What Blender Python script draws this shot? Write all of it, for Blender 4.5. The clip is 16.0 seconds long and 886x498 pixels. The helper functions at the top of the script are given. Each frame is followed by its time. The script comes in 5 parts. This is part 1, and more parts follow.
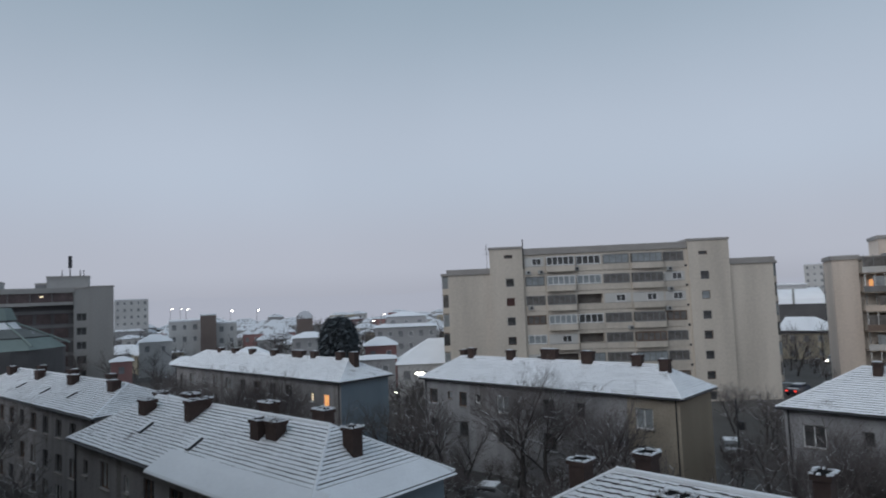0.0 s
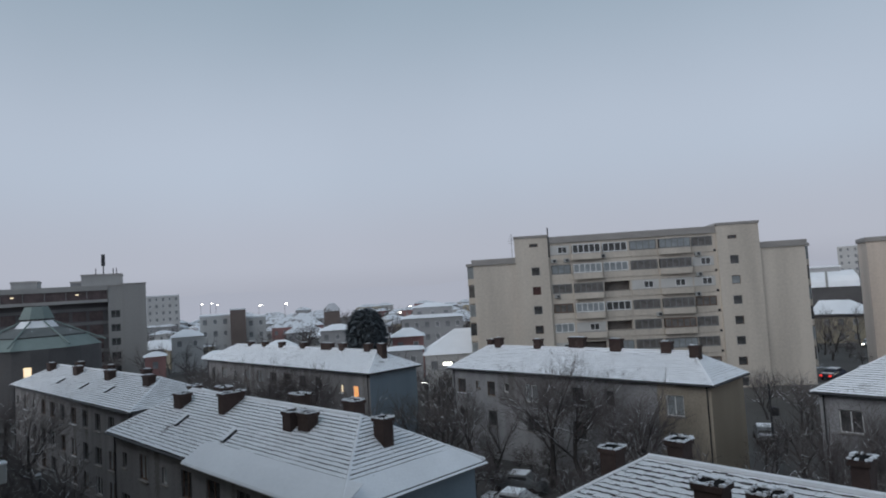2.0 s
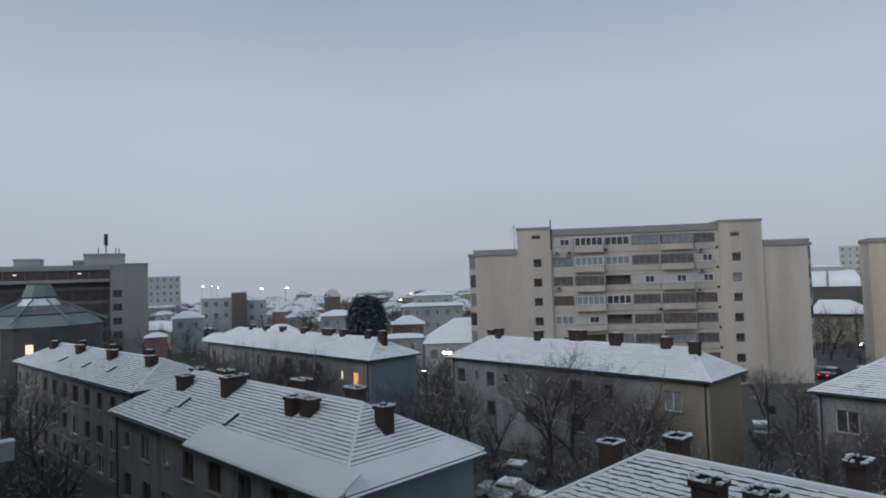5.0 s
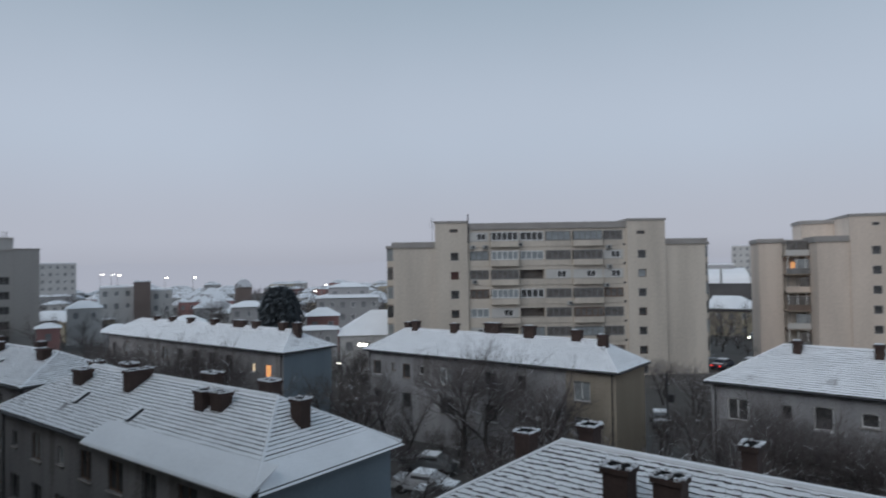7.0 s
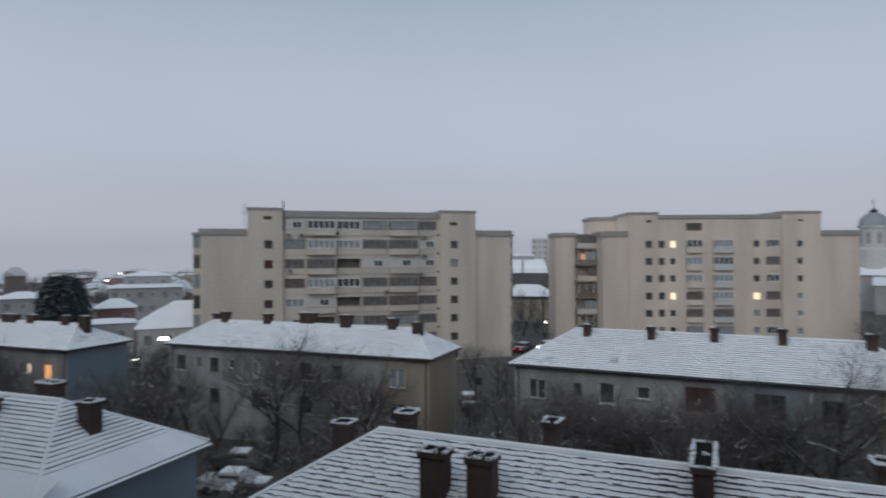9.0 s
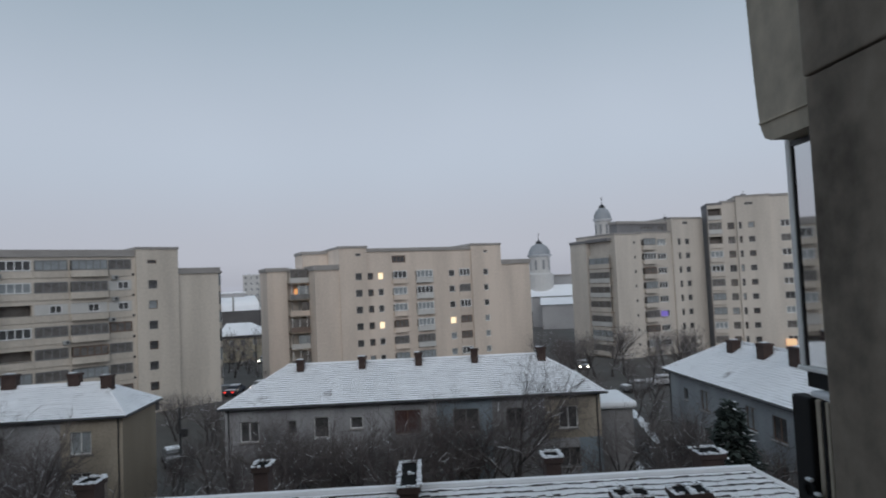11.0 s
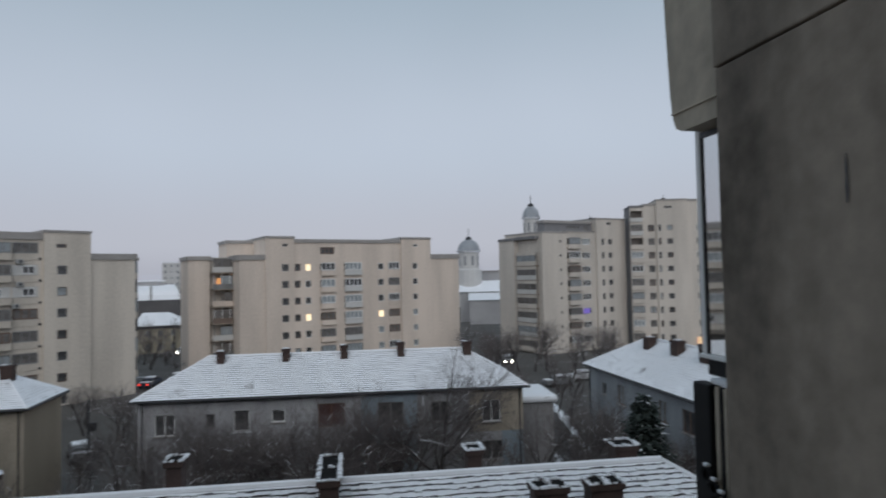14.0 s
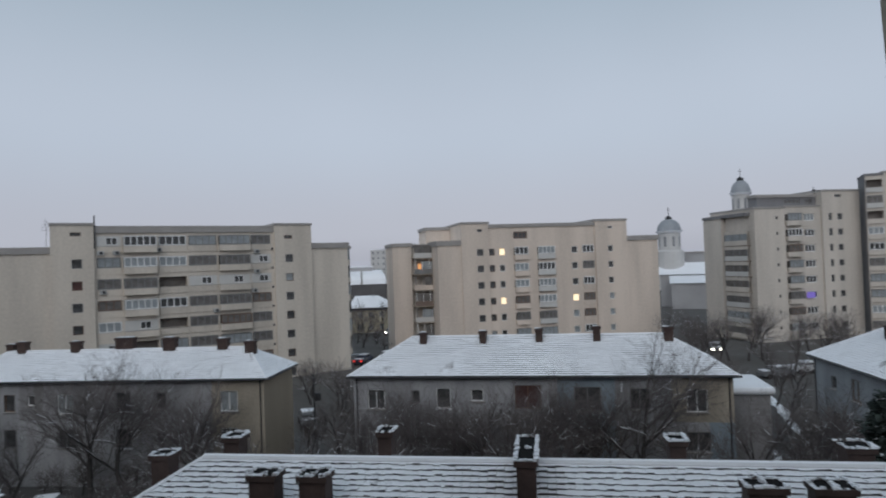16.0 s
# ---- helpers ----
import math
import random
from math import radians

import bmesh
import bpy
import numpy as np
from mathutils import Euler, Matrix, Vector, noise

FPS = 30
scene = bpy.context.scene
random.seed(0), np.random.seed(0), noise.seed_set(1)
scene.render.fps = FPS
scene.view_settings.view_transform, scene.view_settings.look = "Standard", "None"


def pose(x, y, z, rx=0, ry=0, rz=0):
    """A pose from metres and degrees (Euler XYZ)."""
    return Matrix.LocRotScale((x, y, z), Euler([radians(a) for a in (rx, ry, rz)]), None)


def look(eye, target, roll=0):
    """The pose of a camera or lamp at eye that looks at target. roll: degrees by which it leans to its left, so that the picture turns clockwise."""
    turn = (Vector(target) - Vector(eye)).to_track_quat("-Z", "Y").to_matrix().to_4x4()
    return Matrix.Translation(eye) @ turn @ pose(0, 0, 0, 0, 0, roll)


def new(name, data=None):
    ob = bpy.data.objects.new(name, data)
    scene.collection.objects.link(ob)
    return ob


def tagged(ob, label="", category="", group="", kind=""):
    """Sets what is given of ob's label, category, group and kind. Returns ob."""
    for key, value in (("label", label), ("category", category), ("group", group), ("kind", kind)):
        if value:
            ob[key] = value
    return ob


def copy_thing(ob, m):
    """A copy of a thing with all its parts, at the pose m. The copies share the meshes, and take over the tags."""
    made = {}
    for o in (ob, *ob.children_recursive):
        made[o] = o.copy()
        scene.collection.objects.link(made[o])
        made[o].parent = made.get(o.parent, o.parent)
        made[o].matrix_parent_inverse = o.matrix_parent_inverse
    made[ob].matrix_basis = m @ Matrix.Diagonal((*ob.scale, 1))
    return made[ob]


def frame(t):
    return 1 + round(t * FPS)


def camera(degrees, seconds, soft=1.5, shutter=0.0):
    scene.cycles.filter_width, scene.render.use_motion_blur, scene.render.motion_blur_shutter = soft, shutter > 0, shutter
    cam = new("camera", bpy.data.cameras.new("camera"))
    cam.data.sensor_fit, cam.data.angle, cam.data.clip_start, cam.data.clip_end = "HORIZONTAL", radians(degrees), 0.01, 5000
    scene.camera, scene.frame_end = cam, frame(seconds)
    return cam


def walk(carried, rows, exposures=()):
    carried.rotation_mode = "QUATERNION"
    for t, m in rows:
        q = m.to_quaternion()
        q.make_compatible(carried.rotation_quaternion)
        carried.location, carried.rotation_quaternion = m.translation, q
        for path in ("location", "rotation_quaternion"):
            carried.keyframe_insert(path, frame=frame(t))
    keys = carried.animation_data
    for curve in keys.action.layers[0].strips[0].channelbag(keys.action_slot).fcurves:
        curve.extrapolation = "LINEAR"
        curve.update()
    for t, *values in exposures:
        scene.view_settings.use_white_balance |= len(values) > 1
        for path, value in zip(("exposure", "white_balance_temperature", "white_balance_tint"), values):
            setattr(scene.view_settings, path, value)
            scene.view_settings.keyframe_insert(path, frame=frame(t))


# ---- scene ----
# ------------------------------------------------------------- camera
cam = camera(69.91, 16.0, soft=1.9, shutter=0.5)
# seconds, x, y, z, pitch, roll, yaw
ROWS = [
    (0.0, 0.203, 0.252, 15.869, 4.19, 2.24, 43.07),
    (0.5, 0.216, 0.200, 15.888, 4.51, 2.24, 41.43),
    (1.0, 0.235, 0.182, 15.883, 4.53, 2.86, 43.44),
    (1.5, 0.220, 0.160, 15.918, 3.94, 3.38, 44.94),
    (2.0, 0.191, 0.175, 15.873, 3.44, 3.39, 45.36),
    (2.5, 0.183, 0.137, 15.887, 2.90, 2.91, 45.42),
    (3.0, 0.228, 0.118, 15.858, 4.10, 1.89, 45.67),
    (3.5, 0.211, 0.063, 15.896, 3.68, 1.82, 46.57),
    (3.7, 0.207, 0.078, 15.929, 3.27, 2.19, 47.11),
    (5.8, 0.150, -0.119, 16.013, 2.60, 2.37, 43.87),
    (6.0, 0.111, -0.117, 15.995, 2.99, 3.21, 44.07),
    (6.5, 0.081, -0.110, 16.000, 1.94, 1.38, 42.69),
    (7.0, -0.029, -0.163, 16.003, 1.52, 0.86, 37.79),
    (7.5, -0.108, -0.271, 16.026, 3.08, 1.00, 33.10),
    (8.0, -0.171, -0.327, 16.015, 2.13, 1.31, 29.58),
    (8.5, -0.260, -0.214, 16.089, 1.85, 1.85, 26.62),
    (9.0, -0.287, -0.073, 16.008, 0.38, 0.22, 21.24),
    (9.5, -0.273, -0.030, 16.022, 0.98, 1.83, 10.72),
    (10.0, -0.268, -0.078, 16.027, 3.08, 0.99, 1.15),
    (10.2, -0.211, -0.069, 16.030, 3.20, 1.56, 0.09),
    (12.3, -0.074, 0.116, 15.968, 2.32, 1.67, -11.19),
    (12.5, -0.088, 0.090, 15.981, 2.67, 1.71, -11.93),
    (13.0, -0.095, 0.028, 15.973, 1.74, 1.09, -16.30),
    (13.5, -0.076, 0.022, 15.973, 1.93, 2.10, -16.41),
    (14.0, -0.042, 0.074, 15.972, 2.14, 1.15, -10.57),
    (14.5, -0.015, 0.102, 15.980, 1.63, 4.52, -5.51),
    (15.0, -0.128, -0.133, 15.934, 1.70, 4.39, 0.23),
    (15.5, -0.058, -0.050, 15.954, 0.79, 1.74, 3.42),
    (16.0, 0.002, 0.000, 15.981, 1.15, 2.03, 6.80),
]
walk(cam, [(t, pose(x, y, z, 90 + p, r, w)) for t, x, y, z, p, r, w in ROWS],
     exposures=[(0.0, -0.09, 6250, 10), (6.5, -0.09, 6250, 10), (9.3, -0.11, 6330, 10), (12.5, 0.01, 6400, 10), (16.0, -0.02, 6350, 10)])

# ------------------------------------------------------------- light
SKY_GAIN = 1.0
world = bpy.data.worlds.new("winter_dusk")
scene.world = world
world.use_nodes = True
wn = world.node_tree.nodes
wl = world.node_tree.links
wn.clear()
w_out = wn.new("ShaderNodeOutputWorld")
w_bg = wn.new("ShaderNodeBackground")
w_sky = wn.new("ShaderNodeTexSky")
w_sky.sky_type = 'NISHITA'
w_sky.sun_disc = False
w_sky.sun_elevation = radians(6)
w_sky.sun_rotation = radians(200)
w_gain = wn.new("ShaderNodeVectorMath")
w_gain.operation = 'SCALE'
w_gain.inputs['Scale'].default_value = 0.06
w_tc = wn.new("ShaderNodeTexCoord")
w_sep = wn.new("ShaderNodeSeparateXYZ")
w_ramp = wn.new("ShaderNodeValToRGB")
w_ramp.color_ramp.interpolation = 'EASE'
r0 = w_ramp.color_ramp.elements
r0[0].position, r0[0].color = 0.0, (0.45, 0.465, 0.53, 1)
r0[1].position, r0[1].color = 1.0, (0.26, 0.34, 0.41, 1)
for pos, col in ((0.05, (0.50, 0.52, 0.592, 1)), (0.20, (0.52, 0.58, 0.67, 1)), (0.5, (0.335, 0.42, 0.495, 1))):
    e = r0.new(pos)
    e.color = col
w_cloud = wn.new("ShaderNodeTexNoise")
w_cloud.inputs['Scale'].default_value = 1.6
w_cloud.inputs['Detail'].default_value = 3
w_cr = wn.new("ShaderNodeMapRange")
w_cr.inputs[1].default_value, w_cr.inputs[2].default_value = 0.3, 0.7
w_cr.inputs[3].default_value, w_cr.inputs[4].default_value = 0.96, 1.04
w_mul = wn.new("ShaderNodeVectorMath")
w_mul.operation = 'SCALE'
w_mix = wn.new("ShaderNodeMix")
w_mix.data_type = 'RGBA'
w_mix.inputs[0].default_value = 0.06
wl.new(w_tc.outputs['Generated'], w_sep.inputs[0])
wl.new(w_sep.outputs['Z'], w_ramp.inputs[0])
wl.new(w_tc.outputs['Generated'], w_cloud.inputs['Vector'])
wl.new(w_cloud.outputs['Fac'], w_cr.inputs[0])
wl.new(w_ramp.outputs[0], w_mul.inputs[0])
wl.new(w_cr.outputs[0], w_mul.inputs['Scale'])
wl.new(w_sky.outputs[0], w_gain.inputs[0])
wl.new(w_mul.outputs[0], w_mix.inputs[6])
wl.new(w_gain.outputs[0], w_mix.inputs[7])
wl.new(w_mix.outputs[2], w_bg.inputs['Color'])
w_bg.inputs['Strength'].default_value = SKY_GAIN
wl.new(w_bg.outputs[0], w_out.inputs[0])

sun = new("sun", bpy.data.lights.new("sun", 'SUN'))
sun.data.energy = 1.0
sun.data.angle = radians(60)
sun.data.color = (1.0, 0.96, 0.93)
sun.matrix_world = look((0, -40, 75), (10, 60, 0))

# ------------------------------------------------------------- materials
MATS = {}


def surf(name, base, rough=0.8, vary=0.18, big=0.25, fine=6.0, bump=0.15, metal=0.0, second=None, patch=0.0, coords='Object', streak=False, spec=0.4, lo=0.45, hi=1.1, grain=0.45):
    """A rough surface: base colour varied by a slow and a fine noise, an optional second colour in patches, and a fine bump."""
    if name in MATS:
        return MATS[name]
    m = bpy.data.materials.new(name)
    m.use_nodes = True
    n, l = m.node_tree.nodes, m.node_tree.links
    b = n["Principled BSDF"]
    b.inputs['Roughness'].default_value = rough
    b.inputs['Metallic'].default_value = metal
    b.inputs['Specular IOR Level'].default_value = spec
    tc = n.new("ShaderNodeTexCoord")
    mp = n.new("ShaderNodeMapping")
    if streak:
        mp.inputs['Scale'].default_value = (1.0, 1.0, 0.16 if streak is True else streak)
    l.new(tc.outputs[coords], mp.inputs['Vector'])
    oi = n.new("ShaderNodeObjectInfo")
    n1 = n.new("ShaderNodeTexNoise")
    n1.inputs['Scale'].default_value = big
    n1.inputs['Detail'].default_value = 5
    n2 = n.new("ShaderNodeTexNoise")
    n2.inputs['Scale'].default_value = fine
    n2.inputs['Detail'].default_value = 4
    l.new(mp.outputs[0], n1.inputs['Vector'])
    l.new(tc.outputs[coords], n2.inputs['Vector'])
    add = n.new("ShaderNodeMath")
    add.operation = 'MULTIPLY_ADD'
    add.inputs[1].default_value = grain
    l.new(n2.outputs['Fac'], add.inputs[0])
    l.new(n1.outputs['Fac'], add.inputs[2])
    a2 = n.new("ShaderNodeMath")
    a2.operation = 'MULTIPLY_ADD'
    a2.inputs[1].default_value = 0.12
    l.new(oi.outputs['Random'], a2.inputs[0])
    l.new(add.outputs[0], a2.inputs[2])
    mr = n.new("ShaderNodeMapRange")
    mr.inputs[1].default_value, mr.inputs[2].default_value = lo, hi
    mr.inputs[3].default_value, mr.inputs[4].default_value = 1 - vary, 1 + vary
    l.new(a2.outputs[0], mr.inputs[0])
    sc = n.new("ShaderNodeVectorMath")
    sc.operation = 'SCALE'
    l.new(mr.outputs[0], sc.inputs['Scale'])
    if second is None:
        sc.inputs[0].default_value = base
    else:
        mx = n.new("ShaderNodeMix")
        mx.data_type = 'RGBA'
        mx.inputs[6].default_value = (*base, 1)
        mx.inputs[7].default_value = (*second, 1)
        pr = n.new("ShaderNodeMapRange")
        pr.inputs[1].default_value, pr.inputs[2].default_value = 0.95 - patch, 1.05 - patch
        l.new(add.outputs[0], pr.inputs[0])
        l.new(pr.outputs[0], mx.inputs[0])
        l.new(mx.outputs[2], sc.inputs[0])
    l.new(sc.outputs[0], b.inputs['Base Color'])
    if bump:
        bp = n.new("ShaderNodeBump")
        bp.inputs['Strength'].default_value = bump
        bp.inputs['Distance'].default_value = 0.03
        l.new(n2.outputs['Fac'], bp.inputs['Height'])
        l.new(bp.outputs[0], b.inputs['Normal'])
    MATS[name] = m
    return m


def glow(name, col, strength):
    if name in MATS:
        return MATS[name]
    m = bpy.data.materials.new(name)
    m.use_nodes = True
    b = m.node_tree.nodes["Principled BSDF"]
    b.inputs['Base Color'].default_value = (*col, 1)
    b.inputs['Emission Color'].default_value = (*col, 1)
    b.inputs['Emission Strength'].default_value = strength
    MATS[name] = m
    return m


SNOW = surf("snow", (0.86, 0.87, 0.90), 0.75, 0.07, 0.3, 5, 0.25, second=(0.62, 0.64, 0.68), patch=-0.05)
SNOW_THIN = surf("thin_snow_on_tiles", (0.86, 0.87, 0.90), 0.8, 0.10, 0.5, 9, 0.35, second=(0.30, 0.29, 0.30), patch=0.07)
SNOW_RIM = surf("broken_snow_on_soot", (0.80, 0.81, 0.84), 0.8, 0.12, 3.0, 14, 0.4, second=(0.10, 0.08, 0.075), patch=0.14)
SNOW_GROUND = surf("trodden_snow_and_soil", (0.10, 0.095, 0.09), 0.9, 0.3, 0.12, 2.5, 0.4, second=(0.62, 0.64, 0.68), patch=0.06)
TILE = surf("wet_dark_roof_tile", (0.038, 0.032, 0.031), 0.75, 0.35, 1.0, 8, 0.2)
# black that paints the dark inside of a flue on a closed box
PIT = surf("sooty_flue_shade", (0.012, 0.011, 0.011), 0.95, 0.3, 2, 9, 0.1, spec=0.1)
BRICK = surf("sooty_chimney_brick", (0.058, 0.038, 0.033), 0.9, 0.4, 1.2, 9, 0.4)
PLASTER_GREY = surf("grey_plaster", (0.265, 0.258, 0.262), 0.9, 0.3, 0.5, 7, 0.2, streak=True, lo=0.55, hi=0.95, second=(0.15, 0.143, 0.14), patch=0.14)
# PLASTER_GREY copied lighter: extra light put into the colour of the back fronts
PLASTER_GREY_LIT = surf("worn_grey_plaster_lit_copy", (0.345, 0.342, 0.35), 0.9, 0.3, 0.45, 7, 0.2, streak=0.4, lo=0.55, hi=0.95, second=(0.215, 0.208, 0.212), patch=0.13)
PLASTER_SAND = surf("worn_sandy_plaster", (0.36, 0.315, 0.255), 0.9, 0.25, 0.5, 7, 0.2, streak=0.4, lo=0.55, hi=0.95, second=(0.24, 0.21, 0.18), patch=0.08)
PLASTER_BEIGE = surf("beige_plaster", (0.38, 0.31, 0.235), 0.9, 0.18, 0.35, 7, 0.2, streak=True)
PLASTER_SLATE = surf("worn_slate_grey_plaster", (0.285, 0.30, 0.315), 0.9, 0.24, 0.4, 7, 0.2, streak=0.4, lo=0.55, hi=0.95)
PLASTER_BLUE = surf("pale_blue_plaster", (0.25, 0.30, 0.34), 0.9, 0.16, 0.35, 7, 0.2, streak=True)
PANEL = surf("beige_panel_wall", (0.56, 0.502, 0.435), 0.9, 0.15, 0.3, 3, 0.12, streak=True, lo=0.55, hi=0.95)
PANEL_WARM = surf("warm_panel_wall", (0.62, 0.53, 0.455), 0.9, 0.14, 0.3, 3, 0.12, streak=True, lo=0.55, hi=0.95)
PANEL_GREY = surf("grey_panel_wall", (0.55, 0.50, 0.445), 0.9, 0.15, 0.3, 3, 0.12, streak=True, lo=0.55, hi=0.95)
# dark trim colour; on block four's side it paints shade
PANEL_DARK = surf("dark_trim_and_shaded_wall", (0.20, 0.195, 0.20), 0.9, 0.2, 0.3, 4, 0.12, streak=True)
COPING = surf("roof_edge_band", (0.325, 0.305, 0.29), 0.85, 0.15, 0.5, 6, 0.1)
AC_GREY = surf("weathered_grey_casing", (0.36, 0.36, 0.35), 0.6, 0.2, 1, 6, 0.0)
# dark colour that paints the shade inside openings, lifted slightly for haze
RECESS_SHADE = surf("recess_back_painted_shade", (0.150, 0.135, 0.125), 0.8, 0.4, 0.7, 3, 0.1)
DUSK = surf("dusky_balcony_glass", (0.135, 0.125, 0.118), 0.3, 0.5, 1.3, 4, 0.0)
FRAME_W = surf("white_window_frame", (0.78, 0.78, 0.77), 0.5, 0.08, 1, 6, 0.0)
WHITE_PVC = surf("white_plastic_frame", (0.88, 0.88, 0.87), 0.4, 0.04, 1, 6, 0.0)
BLACK = surf("black_painted_steel", (0.015, 0.015, 0.016), 0.7, 0.3, 2, 9, 0.1, spec=0.2)
FRAME_B = surf("brown_window_frame", (0.16, 0.10, 0.07), 0.6, 0.2, 1, 6, 0.0)
FRAME_G = surf("grey_metal_frame", (0.22, 0.22, 0.22), 0.5, 0.2, 1, 6, 0.0, metal=0.4)
GLASS = surf("dark_room_behind_glass", (0.070, 0.069, 0.070), 0.15, 0.5, 0.6, 2, 0.0, spec=0.6)
CURTAIN = surf("curtained_window", (0.27, 0.29, 0.30), 0.35, 0.3, 0.8, 3, 0.0)
RED_GLASS = surf("red_curtained_window", (0.075, 0.035, 0.032), 0.35, 0.3, 0.8, 3, 0.0)
LIT = glow("warm_lit_room", (1.0, 0.78, 0.50), 0.95)
LIT_SHOP = glow("amber_lit_shop", (1.0, 0.62, 0.34), 0.45)
LIT_ORANGE = glow("orange_lit_room", (1.0, 0.45, 0.16), 0.75)
LAMP = glow("street_lamp_light", (1.0, 0.93, 0.80), 9.0)
BARK = surf("dark_wet_bark", (0.060, 0.054, 0.052), 0.9, 0.35, 2.0, 12, 0.4)
TWIG = surf("brown_grey_twigs", (0.132, 0.115, 0.112), 0.9, 0.3, 1.0, 9, 0.0)
YEW = surf("grey_green_yew_leaves", (0.105, 0.122, 0.135), 0.9, 0.3, 1.0, 9, 0.2)
FIR = surf("dark_fir_needles", (0.04, 0.052, 0.045), 0.9, 0.4, 1.0, 9, 0.3)
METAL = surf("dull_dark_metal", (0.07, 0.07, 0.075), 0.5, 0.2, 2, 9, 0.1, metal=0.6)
CONCRETE = surf("stained_concrete", (0.275, 0.232, 0.190), 0.92, 0.6, 2.9, 13.0, 0.12, streak=0.24, lo=0.5, hi=0.96, grain=0.35)
PARAPET = surf("weathered_pale_concrete", (0.44, 0.385, 0.31), 0.92, 0.45, 4.5, 16.0, 0.12, streak=0.22, lo=0.5, hi=0.95, grain=0.35)
# dark tone painting shade into the recessed facade; dark walls and a seal share it
DARK_SHADE = surf("dark_shaded_facade", (0.115, 0.11, 0.112), 0.9, 0.2, 0.3, 4, 0.1)
ASPHALT = surf("wet_asphalt", (0.045, 0.045, 0.047), 0.6, 0.3, 0.3, 4, 0.2)

# ------------------------------------------------------------- mesh helpers


def mesh_of(name, bm):
    me = bpy.data.meshes.new(name)
    bm.to_mesh(me)
    bm.free()
    return me


def part(name, bm, material, parent, label=""):
    """One mesh object under a thing or a part. material may be a list."""
    me = bm if isinstance(bm, bpy.types.Mesh) else mesh_of(name, bm)
    if not me.materials:
        for mm in (material if isinstance(material, (list, tuple)) else [material]):
            me.materials.append(mm)
    ob = new(name, me)
    ob.parent = parent
    if label:
        tagged(ob, label)
    return ob


def thing(name, m, label, category, group="", kind=""):
    ob = new(name)
    ob.matrix_world = m
    return tagged(ob, label, category, group, kind)


def box(bm, x0, x1, y0, y1, z0, z1, mi=0, bevel=0.0):
    vs = [bm.verts.new(p) for p in ((x0, y0, z0), (x1, y0, z0), (x1, y1, z0), (x0, y1, z0), (x0, y0, z1), (x1, y0, z1), (x1, y1, z1), (x0, y1, z1))]
    fs = [bm.faces.new([vs[i] for i in q]) for q in ((3, 2, 1, 0), (4, 5, 6, 7), (0, 1, 5, 4), (1, 2, 6, 5), (2, 3, 7, 6), (3, 0, 4, 7))]
    for f in fs:
        f.material_index = mi
    if bevel:
        es = {e for f in fs for e in f.edges}
        bmesh.ops.bevel(bm, geom=list(es), offset=bevel, segments=2, affect='EDGES', profile=0.5)
    return fs


def new_box(*a, **k):
    bm = bmesh.new()
    box(bm, *a, **k)
    return bm


def tube(bm, a, b, ra, rb, sides=5, mi=0, cap=False):
    a, b = Vector(a), Vector(b)
    d = (b - a).normalized()
    s = d.orthogonal().normalized()
    t = d.cross(s)
    ring = []
    for c, r in ((a, ra), (b, rb)):
        ring.append([bm.verts.new(c + (s * math.cos(k * math.tau / sides) + t * math.sin(k * math.tau / sides)) * r) for k in range(sides)])
    for k in range(sides):
        f = bm.faces.new((ring[0][k], ring[0][(k + 1) % sides], ring[1][(k + 1) % sides], ring[1][k]))
        f.material_index = mi
    if cap:
        bm.faces.new(ring[0][::-1]).material_index = mi
        bm.faces.new(ring[1]).material_index = mi
    return ring


def wall_bm(u0, u1, z0, z1, holes, deep=0.22, back=True, paint=()):
    """A wall sheet in the local x-z plane, facing -y, with openings (u, z, w, h: centre and size) and their reveals going in to y = deep, closed behind. paint: sections (u0, u1, z0, z1, material index)."""
    bm = bmesh.new()
    us = sorted({u0, u1, *[round(h[0] + s * h[2] / 2, 3) for h in holes for s in (-1, 1)]})
    zs = sorted({z0, z1, *[round(h[1] + s * h[3] / 2, 3) for h in holes for s in (-1, 1)]})
    us = sorted({*us, *[p[k] for p in paint for k in (0, 1)]})
    zs = sorted({*zs, *[p[k] for p in paint for k in (2, 3)]})
    us = [u for u in us if u0 <= u <= u1]
    zs = [z for z in zs if z0 <= z <= z1]
    vert = {}

    def v(u, z):
        if (u, z) not in vert:
            vert[(u, z)] = bm.verts.new((u, 0, z))
        return vert[(u, z)]
    for i in range(len(us) - 1):
        for j in range(len(zs) - 1):
            cu, cz = (us[i] + us[i + 1]) / 2, (zs[j] + zs[j + 1]) / 2
            if any(abs(cu - h[0]) < h[2] / 2 and abs(cz - h[1]) < h[3] / 2 for h in holes):
                continue
            f = bm.faces.new((v(us[i], zs[j]), v(us[i + 1], zs[j]), v(us[i + 1], zs[j + 1]), v(us[i], zs[j + 1])))
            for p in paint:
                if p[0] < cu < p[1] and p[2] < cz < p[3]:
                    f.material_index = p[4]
    for hu, hz, hw, hh in [h[:4] for h in holes]:
        a, b, c, d = hu - hw / 2, hu + hw / 2, hz - hh / 2, hz + hh / 2
        f = [(a, c), (b, c), (b, d), (a, d)]
        fr = [bm.verts.new((p[0], 0, p[1])) for p in f]
        bk = [bm.verts.new((p[0], deep, p[1])) for p in f]
        for k in range(4):
            bm.faces.new((fr[k], bk[k], bk[(k + 1) % 4], fr[(k + 1) % 4]))
        if back:
            # second material: a dark back that paints the opening's shade
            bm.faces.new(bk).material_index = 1
